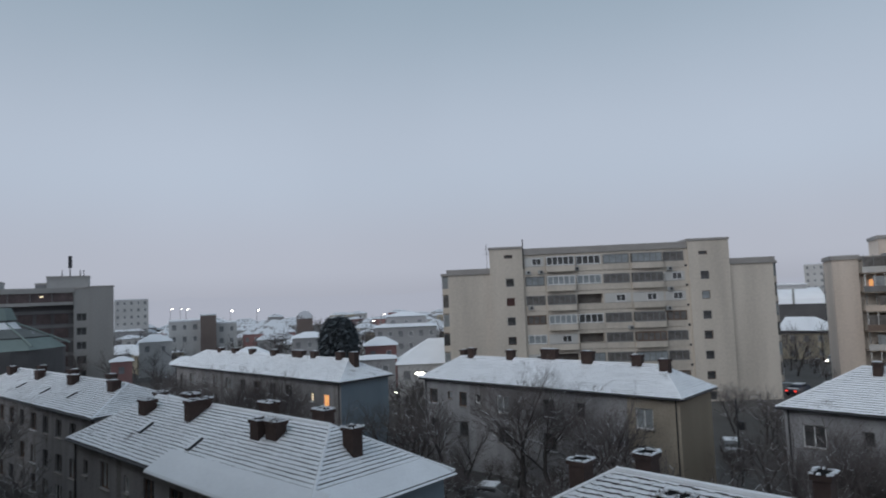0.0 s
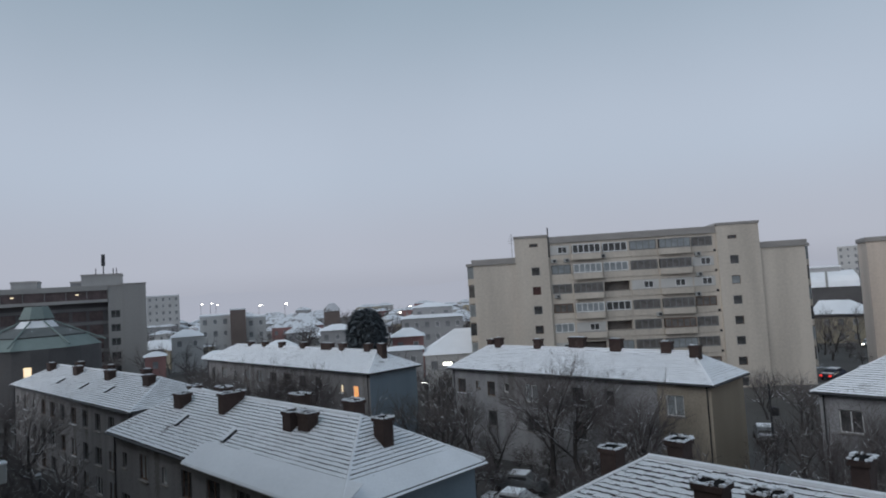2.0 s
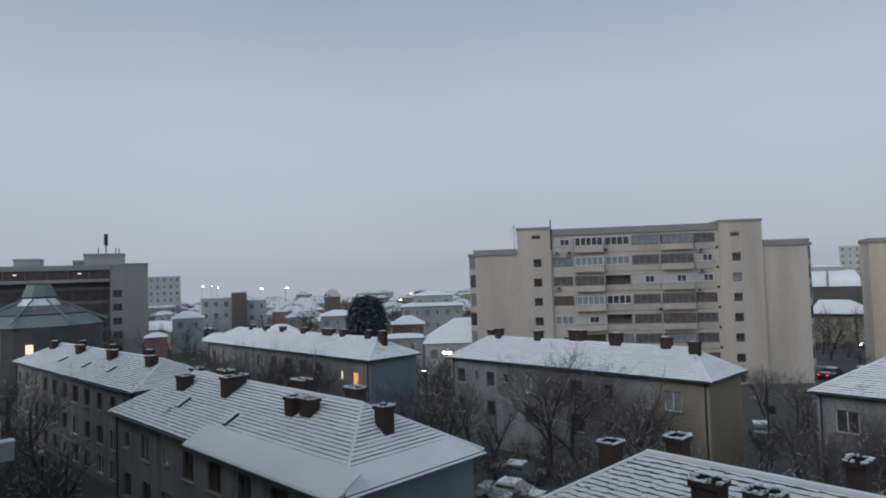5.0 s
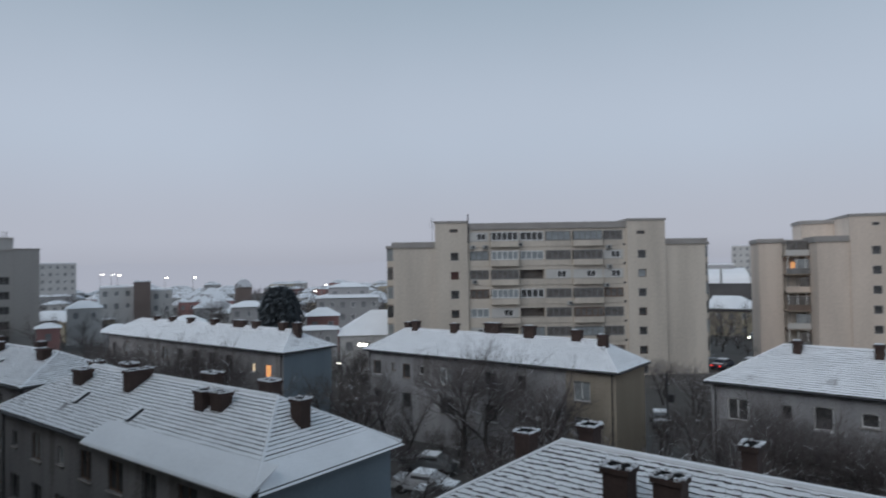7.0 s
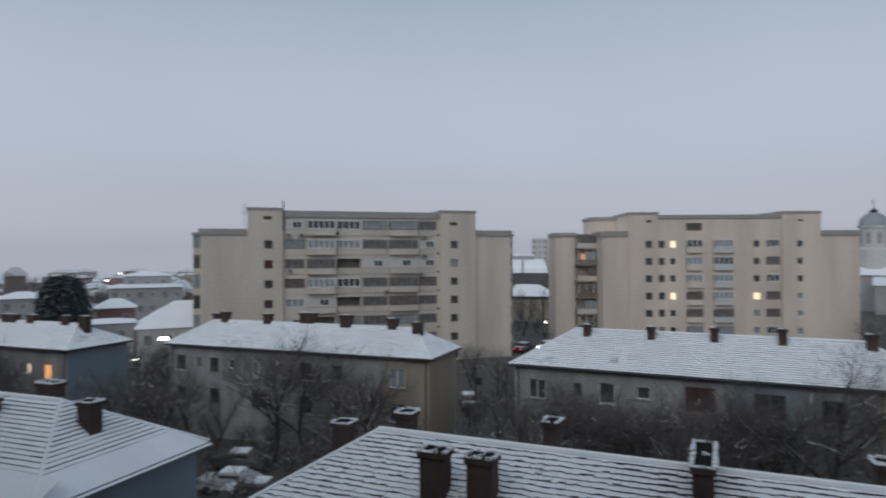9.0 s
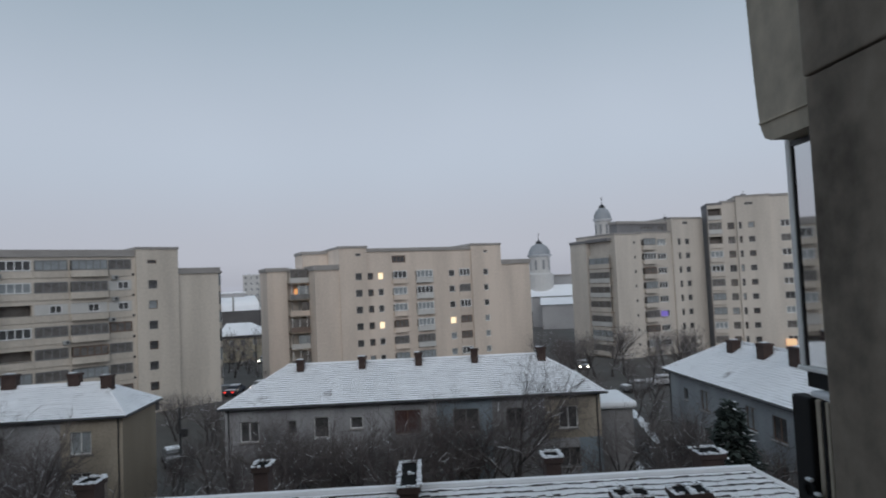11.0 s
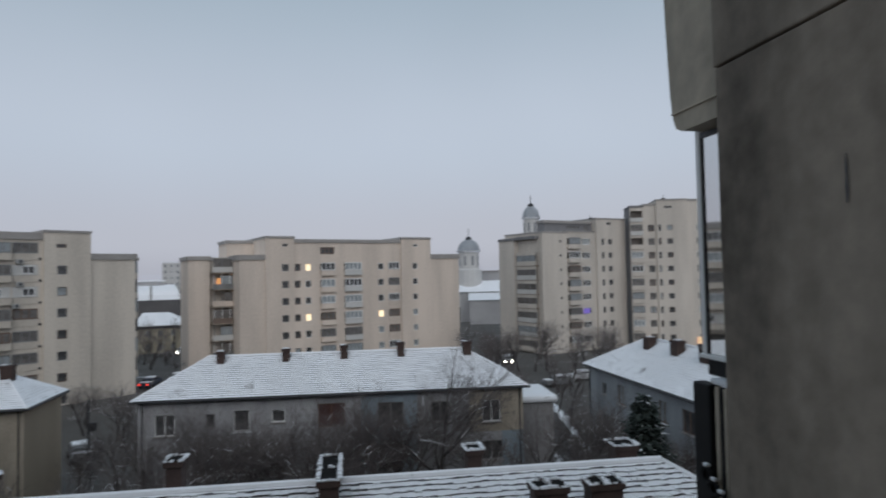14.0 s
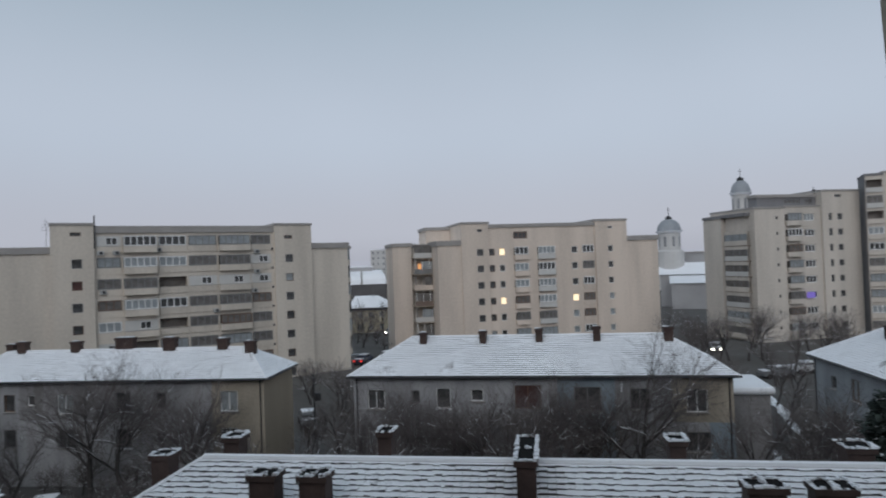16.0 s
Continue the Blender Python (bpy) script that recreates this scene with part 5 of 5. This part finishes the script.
        pts_ = [(u - (0.16 * (z - 9.7) ** 1.6 if u > 6 else 0.0), y - 0.12, z + 0.05) for y, z in prof[:5]]
        for p, q in zip(pts_, pts_[1:]):
            tube(bm, p, q, 0.28, 0.28, 6, cap=True)
        part("arched_rib", bm, OFFICE, b)
    part("raised_roof", new_box(-9, 2, 6, 14, 13.6, 15.0), GREY_WALL, b)
    part("raised_roof_snow", new_box(-9.3, 2.3, 5.7, 14.3, 15.0, 15.4, bevel=0.1), SNOW, b)


arched_hall()
far_building(-70.7, 322.3, 12.3, 10.8, 23.4, 23.4, PALE_WALL, 12, "flat", rows=7, label="pale tower block in the haze", name="tower_block")

rf = random.Random(5)
WALLS = (PALE_WALL, GREY_WALL, YELLOW_WALL, RED_WALL, GREY_WALL, PALE_WALL)
for k in range(150):
    D = rf.uniform(165, 400)
    az = radians(rf.uniform(28, 78) if k < 118 else rf.uniform(-40, 28))
    if k >= 118:
        D = rf.uniform(200, 390)
    x, y = -math.sin(az) * D, math.cos(az) * D
    if abs(math.degrees(az) - 78) < 6 and D < 180:
        continue
    w = rf.uniform(7, 15)
    ev = rf.uniform(2.6, 5.4) + (D - 130) * 0.008
    far_building(x, y, math.degrees(az) + rf.uniform(-25, 25), w, ev, ev + rf.uniform(1.2, 2.4), WALLS[k % 6], rf.uniform(7, 10), "hip", rows=1)


RIBBON = surf("dull_red_ribbon_glass", (0.105, 0.078, 0.078), 0.25, 0.4, 0.8, 3, 0.0)


def office_block():
    b = thing("office_block", pose(-137.8, 44.6, 0, 0, 0, 71), "grey office block with a ribbon of windows", "office building")
    slab(b, "panel", 0.0, 4.4, 0.0, 14, 20.5, OFFICE, band=0.2)
    ws = [(-1.25, 14.4 - 2.8 * k, 1.7, 1.5) for k in range(5)]
    fw = slab(b, "stair", -2.6, 0.0, 0.3, 14, 20.3, OFFICE, ws, band=0.3)
    for w in ws:
        window(fw, *w, "grey", None, y=0.12)
    part("upper_band", new_box(-46, -2.6, 0.0, 0.5, 19.3, 20.3), OFFICE, b)
    part("lower_band", new_box(-46, -2.6, 0.0, 0.5, 16.9, 17.5), OFFICE, b)
    for k in range(12):
        ob = part("ribbon_window", new_box(-46 + 3.61 * k + 0.06, -46 + 3.61 * (k + 1) - 0.06, 0.35, 0.42, 17.5, 19.3), RIBBON, b)
        if k in (7, 10):
            part("ceiling_lamp", new_box(-44.4 + 3.61 * k, -43.8 + 3.61 * k, 0.3, 0.34, 18.5, 18.75), LIT, ob)
        part("mullion", new_box(-46 + 3.61 * k - 0.05, -46 + 3.61 * k + 0.05, 0.25, 0.45, 17.5, 19.3), FRAME_G, ob)
    # the recess is coloured dark to put its shade into the wall
    part("recessed_wall", new_box(-46, -2.6, 2.2, 14, 0, 16.9), DARK_SHADE, b, "recessed lower facade, darkened to paint its shade")
    for k in range(5):
        part("floor_band", new_box(-46, -2.65, 2.05, 2.19, 15.3 - 2.8 * k, 15.9 - 2.8 * k), PANEL_DARK, b)
        for j in range(14):
            part("recessed_window", new_box(-45 + 3.0 * j, -42.6 + 3.0 * j, 2.12, 2.19, 13.3 - 2.8 * k, 15.2 - 2.8 * k), RIBBON, b)
    part("roof", new_box(-46, -2.6, 0.5, 14, 19.4, 20.2), SNOW, b)
    slab(b, "penthouse", -7.4, 0.0, 3.0, 12, 22.7, OFFICE, band=0.3)
    slab(b, "penthouse", -9.4, -7.4, 4.0, 10, 21.4, PANEL_DARK, band=0.3)
    slab(b, "penthouse", -19.4, -15.0, 3.0, 9, 21.8, OFFICE, band=0.3)
    bm = bmesh.new()
    tube(bm, (-3.4, 4, 22.6), (-3.4, 4, 26.8), 0.12, 0.12, 6, cap=True)
    box(bm, -3.75, -3.05, 3.8, 4.2, 24.4, 26.8)
    part("antenna_mast", bm, METAL, b)
    for u in (-4.8, -1.6, -1.0):
        bm = bmesh.new()
        tube(bm, (u, 4, 22.6), (u, 4, 23.9), 0.09, 0.09, 6, cap=True)
        part("antenna", bm, METAL, b)
    return b


office_block()


def green_hall():
    b = thing("assembly_hall", pose(-122, 26.2, 0, 0, 0, 12), "low hall with a tiered green copper roof", "hall")
    tiers = (("hall_wall", 9.3, 9.3, 0, 10.0, DARK_SHADE), ("lower_roof", 9.9, 7.6, 10.0, 11.7, COPPER), ("drum", 7.4, 7.4, 11.7, 11.9, DARK_SHADE), ("middle_roof", 7.6, 3.6, 11.9, 13.2, COPPER_DARK),
             ("upper_roof", 3.3, 2.5, 13.2, 14.3, SNOW), ("lantern", 2.3, 2.3, 14.3, 14.6, DARK_SHADE), ("lantern_roof", 2.7, 1.8, 14.6, 16.6, COPPER))
    for nm, ra, rb, z0, z1, m in tiers:
        bm = bmesh.new()
        tube(bm, (0, 0, z0), (0, 0, z1), ra, rb, 24 if nm == "hall_wall" else 8, cap=True)
        part(nm, bm, m, b)
    for k in range(8):
        bm = bmesh.new()
        a = k * math.tau / 8
        tube(bm, (10.4 * math.cos(a), 10.4 * math.sin(a), 10.6), (2.4 * math.cos(a), 2.4 * math.sin(a), 14.2), 0.14, 0.14, 5, cap=True)
        part("roof_rib", bm, COPPER, b)
    for a in (-1.05, -0.56):
        bm = new_box(-0.5, 0.5, -0.1, 0.1, 6.0, 7.4)
        w = part("lit_window", bm, LIT, b)
        w.matrix_local = pose(9.3 * math.cos(a), 9.3 * math.sin(a), 0, 0, 0, math.degrees(a) + 90)
    return b


green_hall()


def church():
    b = thing("church", pose(47, 205, 0, 0, 0, -13), "pale domed church with snowy nave roofs", "church")
    part("nave", new_box(-3, 14, -7, 6, 0, 9.7), GREY_WALL, b)
    bm = bmesh.new()
    for y0, y1, z0, z1 in ((-7.6, 0, 9.7, 13.1), (0, 6, 13.1, 9.7)):
        bm.faces.new([bm.verts.new(p) for p in ((-4, y0, z0), (14, y0, z0), (14, y1, z1), (-4, y1, z1))])
    part("nave_roof", bm, SNOW, b)
    part("aisle", new_box(0, 14, -16, -7, 0, 7.4), GREY_WALL, b)
    bm = bmesh.new()
    bm.faces.new([bm.verts.new(p) for p in ((-0.4, -16.5, 7.4), (14, -16.5, 7.4), (14, -7, 9.3), (-0.4, -7, 9.3))])
    part("aisle_roof", bm, SNOW, b)

    def domed(x, y, r, z0, z1, h, nm, label):
        bm = bmesh.new()
        tube(bm, (x, y, z0), (x, y, z1), r, r, 16, cap=True)
        tube(bm, (x, y, z0), (x, y, z1 - 6.0), r * 1.3, r * 1.3, 16, cap=True)
        tube(bm, (x, y, z1 - 6.0), (x, y, z1 - 5.4), r * 1.3, r, 16)
        d = part(nm, bm, PALE_WALL, b, label)
        for k in range(8):
            a = (k + 0.5) * math.tau / 8
            w = part("arched_window", new_box(-0.4, 0.4, -0.06, 0.06, z1 - 4.4, z1 - 1.3, bevel=0.05), FAR_PANE, d)
            w.matrix_local = pose(x + r * 0.985 * math.cos(a), y + r * 0.985 * math.sin(a), 0, 0, 0, math.degrees(a) + 90)
        bm = bmesh.new()
        tube(bm, (x, y, z1 - 0.2), (x, y, z1 + 0.45), r * 1.08, r * 1.26, 16, cap=True)
        part("cornice", bm, SNOW, d)
        bm = bmesh.new()
        prev = (z1 + 0.45, r * 1.1)
        for k in range(1, 8):
            t = k / 7
            cur = (z1 + 0.45 + h * math.sin(t * math.pi / 2), r * 1.1 * max(0.06, math.cos(t * math.pi / 2)))
            tube(bm, (x, y, prev[0]), (x, y, cur[0]), prev[1], cur[1], 16)
            prev = cur
        part("dome", bm, DOME, d, "grey-green metal dome")
        bm = bmesh.new()
        tube(bm, (x, y, prev[0] - 0.6), (x, y, prev[0] + 0.3), 1.1, 0.9, 8, cap=True)
        tube(bm, (x, y, prev[0] + 0.3), (x, y, prev[0] + 1.0), 1.2, 0.2, 8, cap=True)
        tube(bm, (x, y, prev[0] + 0.9), (x, y, prev[0] + 3.6), 0.12, 0.06, 5, cap=True)
        box(bm, x - 0.4, x + 0.4, y - 0.05, y + 0.05, prev[0] + 2.7, prev[0] + 2.82)
        part("cross", bm, METAL, d)
    domed(0, 0, 3.3, 9.0, 22.6, 3.8, "dome_drum", "pale drum with slit windows")
    domed(21.2, 3.8, 2.6, 0.0, 33.4, 4.0, "bell_tower", "tall pale bell tower")
    part("annex", new_box(4, 14, 6, 14, 0, 16.0), GREY_WALL, b)
    part("annex_roof", new_box(3.6, 14.4, 5.6, 14.4, 16.0, 16.4), COPING, b)


church()


def neighbour_wing():
    b = thing("neighbour_wing", pose(-24.45, 3.95, 0), "projecting wing of the block with stacked balconies", "apartment block")
    part("wall", new_box(-7, 0, -6.8, 0, 0, 18.65), PANEL, b)
    part("roof_edge", new_box(-7.1, 0.12, -6.7, 0.15, 18.65, 18.8), METAL, b)
    for k in range(6):
        z = 14.9 - 2.75 * k
        ob = part("balcony", new_box(0.0, 0.9, -5.4, 0.05, z - 1.3, z - 1.15), CONCRETE, b)
        part("parapet", new_box(0.8, 0.9, -5.4, 0.05, z - 1.15, z - 0.2, bevel=0.02), PANEL, ob)
        part("opening", new_box(0.002, 0.02, -5.0, -0.6, z - 0.9, z + 1.1), GLASS, ob)
    ac = part("air_conditioner", new_box(0.92, 1.25, -0.30, 0.35, 10.75, 11.30, bevel=0.03), AC_GREY, b)
    part("snow_cap", new_box(0.90, 1.27, -0.32, 0.37, 11.305, 11.39, bevel=0.03), SNOW, ac)


neighbour_wing()

# ------------------------------------------------------------- cars, lamps, shed


def car(x, y, rot, paint, label, lights=None):
    b = thing("car", pose(x, y, 0, 0, 0, rot), label, "car", "parked snowy cars")
    bm = bmesh.new()
    prof = [(-2.1, 0.35), (-2.15, 0.75), (-1.9, 0.92), (-1.2, 0.98), (-0.55, 1.42), (0.95, 1.45), (1.75, 0.98), (2.1, 0.92), (2.15, 0.4)]
    ra = [bm.verts.new((p, -0.82 + (0.16 if z > 1.2 else 0), z)) for p, z in prof]
    rb = [bm.verts.new((p, 0.82 - (0.16 if z > 1.2 else 0), z)) for p, z in prof]
    for k in range(len(prof) - 1):
        bm.faces.new((ra[k], ra[k + 1], rb[k + 1], rb[k]))
    bm.faces.new((ra[-1], ra[0], rb[0], rb[-1]))
    bm.faces.new(ra[::-1])
    bm.faces.new(rb)
    bmesh.ops.bevel(bm, geom=list(bm.edges), offset=0.05, segments=2, affect='EDGES')
    part("body", bm, paint, b)
    for sx in (-1.3, 1.35):
        for sy in (-0.8, 0.8):
            bm = bmesh.new()
            tube(bm, (sx, sy - 0.09, 0.31), (sx, sy + 0.09, 0.31), 0.31, 0.31, 14, cap=True)
            part("wheel", bm, TILE, b)
    part("side_window", new_box(-0.5, 0.95, -0.76, -0.73, 1.02, 1.34), GLASS, b)
    part("windscreen", new_box(-1.02, -0.9, -0.6, 0.6, 1.02, 1.25), GLASS, b)
    part("snow_cover", new_box(-0.5, 0.95, -0.64, 0.64, 1.44, 1.54, bevel=0.04), SNOW, b)
    part("bonnet_snow", new_box(-2.0, -1.15, -0.7, 0.7, 0.97, 1.05, bevel=0.03), SNOW, b)
    if lights:
        for sy in (-0.6, 0.6):
            part("head_lamp" if lights == "white" else "tail_lamp", new_box(-2.26, -2.16, sy - 0.16, sy + 0.16, 0.62, 0.82), LAMP if lights == "white" else TAIL, b)
    return b


PAINTS = [surf("grey_car_paint", (0.16, 0.165, 0.17), 0.3, 0.1, 1, 5, 0.0), surf("white_car_paint", (0.55, 0.55, 0.56), 0.3, 0.1, 1, 5, 0.0), surf("dark_blue_car_paint", (0.04, 0.05, 0.08), 0.3, 0.1, 1, 5, 0.0)]
TAIL = glow("red_tail_light", (1.0, 0.06, 0.04), 1.2)
car(-29.2, 34.6, 15, PAINTS[1], "white car under snow in the courtyard")
car(-26.4, 33.6, 15, PAINTS[0], "grey car under snow in the courtyard")
car(-31.5, 38.2, 20, PAINTS[0], "grey car under snow in the courtyard")
car(-21.6, 62.0, 115, PAINTS[0], "grey snowy car beside the tall block")
car(-25.5, 100.4, 80, PAINTS[2], "dark car with red tail lights on the street", "red")
car(-22.3, 103.5, 80, PAINTS[0], "car with headlights on the street", "white")
car(-29.3, 140.4, 90, PAINTS[0], "car with headlights on the street", "white")
car(30.8, 106.4, 80, PAINTS[0], "car with headlights on the street", "white")
car(36.3, 87.1, 10, PAINTS[1], "snow-covered car by the bare trees")
car(31.5, 84.0, 10, PAINTS[0], "snow-covered car by the bare trees")


def street_lamp(x, y, h, rot, lit, label, big=0.0):
    b = thing("street_lamp", pose(x, y, 0, 0, 0, rot), label, "street lamp", "street lamps")
    bm = bmesh.new()
    tube(bm, (0, 0, 0), (0, 0, h - 0.3), 0.09, 0.06, 8, cap=True)
    part("pole", bm, METAL, b)
    bm = bmesh.new()
    pts_ = [(0, 0, h - 0.3), (0.15, 0, h - 0.05), (0.5, 0, h + 0.08), (1.2, 0, h + 0.1)]
    for p, q in zip(pts_, pts_[1:]):
        tube(bm, p, q, 0.05, 0.05, 6)
    part("arm", bm, METAL, b)
    hd_ = part("lamp_head", new_box(1.0, 1.75, -0.16, 0.16, h, h + 0.16, bevel=0.05), FRAME_G, b)
    part("lens", new_box(1.1 - big, 1.7 + big, -0.13 - big * 0.5, 0.13 + big * 0.5, h - 0.07 - big, h - 0.002, bevel=0.02), LAMP if lit else CURTAIN, hd_)


street_lamp(-46.0, 10.0, 6.0, -15, False, "unlit street lamp with a snowy head")
street_lamp(-62.8, 64.0, 5.2, -170, True, "lit street lamp in front of the cream building", 0.28)
street_lamp(-41.6, 195.8, 17.8, 0, True, "tall lit floodlight mast", 0.4)
street_lamp(-63.2, 60.0, 3.0, 200, True, "lit lamp among bare branches")
for x, y, h, g in ((-239, 105.3, 14.8, 0.12), (-237.5, 108.4, 14.8, 0.06), (-236.7, 110.3, 14.3, 0.12), (-229.5, 124.5, 13.2, 0.28), (-224.6, 133.1, 13.1, 0.22), (-170, 150, 10, 0.1), (-150, 128, 9, 0.1)):
    street_lamp(x, y, h, 0, True, "distant lit street lamp over the roofs", g)

pole = thing("utility_pole", pose(-19.2, 56.9, 0), "thin dark pole with a small box beside the tall block", "pole")
bm = bmesh.new()
tube(bm, (0, 0, 0), (0, 0, 6.2), 0.10, 0.07, 8, cap=True)
part("pole_shaft", bm, METAL, pole)
part("junction_box", new_box(0.12, 0.62, -0.15, 0.15, 3.6, 4.3, bevel=0.03), METAL, pole)



def lane():
    """A dark lane running back beside the turned house, with ragged banks of snow along it."""
    rnd = random.Random(41)
    pts_ = [Vector((19.3 + 0.19 * (y - 44), y, 0)) for y in range(40, 84, 2)]
    bm = bmesh.new()
    va = [bm.verts.new(p + Vector((-1.3, 0, 0.012))) for p in pts_]
    vb = [bm.verts.new(p + Vector((1.3, 0, 0.012))) for p in pts_]
    for k in range(len(pts_) - 1):
        bm.faces.new((va[k], vb[k], vb[k + 1], va[k + 1]))
    ob = new("lane", mesh_of("lane", bm))
    ob.data.materials.append(ASPHALT)
    tagged(ob, "dark wet lane beside the turned house", "lane", kind="structure")
    for sx in (-1, 1):
        bm = bmesh.new()
        prev = None
        for p in pts_:
            w, h = rnd.uniform(0.12, 0.6), rnd.uniform(0.05, 0.2)
            c = p + Vector((sx * (1.75 + rnd.uniform(-0.2, 0.2)), 0, 0))
            cur = [bm.verts.new(c + Vector((dx * w, 0, dz * h))) for dx, dz in ((-1.0, 0.0), (-0.6, 0.7), (0.0, 1.0), (0.6, 0.7), (1.0, 0.0))]
            if prev:
                for k in range(4):
                    bm.faces.new((prev[k], prev[k + 1], cur[k + 1], cur[k]))
            prev = cur
        bank = new("snow_bank", mesh_of("snow_bank", bm))
        bank.data.materials.append(SNOW)
        tagged(bank, "ragged bank of snow along the lane", "snow", kind="stuff")


lane()

sh = thing("garden_shed", pose(15.6, 49.0, 0, 0, 0, -4), "low shed roof heaped with snow beside the house", "shed")
part("shed_wall", new_box(-1.5, 1.6, -2.3, 2.3, 0, 5.9), PLASTER_GREY, sh)
bm = new_box(-1.7, 1.9, -2.6, 2.6, 5.95, 6.5, bevel=0.22)
part("shed_roof", bm, SNOW, sh, "rounded heap of snow on the roof")

# ------------------------------------------------------------- painted haze on the horizon
# emission only: the haze is a glowing colour on a ring
HAZE = glow("painted_haze_glow", (0.43, 0.446, 0.51), 1.0)
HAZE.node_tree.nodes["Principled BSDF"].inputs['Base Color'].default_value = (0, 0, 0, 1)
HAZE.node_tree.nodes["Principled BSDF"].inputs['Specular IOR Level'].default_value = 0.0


def backdrop(name, R, base, amp, seed, mat, label):
    bm = bmesh.new()
    n = 360
    lo, hi = [], []
    for k in range(n):
        a = k * math.tau / n
        c, s_ = math.cos(a), math.sin(a)
        hgt = base + amp * noise.noise((c * 6 + seed, s_ * 6, 0)) + amp * 0.5 * noise.noise((c * 30, s_ * 30, seed)) + amp * 0.25 * noise.noise((c * 90, s_ * 90, seed))
        lo.append(bm.verts.new((R * c, R * s_, -1)))
        hi.append(bm.verts.new((R * c, R * s_, hgt)))
    for k in range(n):
        bm.faces.new((lo[k], hi[k], hi[(k + 1) % n], lo[(k + 1) % n]))
    ob = new(name, mesh_of(name, bm))
    ob.data.materials.append(mat)
    tagged(ob, label, "backdrop", kind="structure")


backdrop("backdrop", 430, 18.5, 3.0, 2.0, HAZE, "glowing ring painted as a hazy line of distant roofs and trees")

# ------------------------------------------------------------- single roof tiles of the nearest house, last


def loose_tiles():
    roof = [o for o in bpy.data.objects if o.name == "row_house"][0]
    eave, ridge, X, Y, ins = 8.0, 10.3, 13.6, 3.95, 3.9
    o, u, v, n = slope_frame((-X, -Y, eave), (X, -Y, eave), (-X + ins, 0, ridge))
    top = math.hypot(Y, ridge - eave)
    step, w = 0.19, 0.232
    meshes = []
    rnd = random.Random(9)
    for k in range(5):
        j = rnd.uniform(-0.03, 0.03)
        x1 = w - 0.006
        b0, b1 = j + rnd.uniform(0.01, 0.055), j + rnd.uniform(0.01, 0.055)
        P = [Vector((0, j, 0.06)), Vector((x1, j + rnd.uniform(-0.02, 0.02), 0.058)), Vector((x1, step + 0.04, 0.012)), Vector((0, step + 0.04, 0.012)), Vector((0, j + 0.012, -0.02)), Vector((x1, j + 0.012, -0.02)), Vector((0, b0, 0.06)), Vector((x1, b1, 0.06))]
        bm = bmesh.new()
        vs = [bm.verts.new(p) for p in P]
        bm.faces.new((vs[6], vs[7], vs[2], vs[3])).material_index = 0
        bm.faces.new((vs[0], vs[1], vs[7], vs[6])).material_index = 1
        bm.faces.new((vs[4], vs[5], vs[1], vs[0])).material_index = 1
        bm.faces.new((vs[4], vs[0], vs[6], vs[3])).material_index = 1
        bm.faces.new((vs[1], vs[5], vs[2], vs[7])).material_index = 1
        me = mesh_of("tile", bm)
        me.materials.append(SNOW_THIN)
        me.materials.append(TILE)
        meshes.append(me)
    frame_m = Matrix((u, v, n)).transposed().to_4x4()
    s = 0.19 * 4
    while s < top - 0.05:
        x = 11.4
        while x < 14.6 - 0.1:
            t = new("tile", rnd.choice(meshes))
            t.parent = roof
            t.matrix_local = Matrix.Translation(o + u * x + v * s) @ frame_m
            x += w
        s += step


loose_tiles()
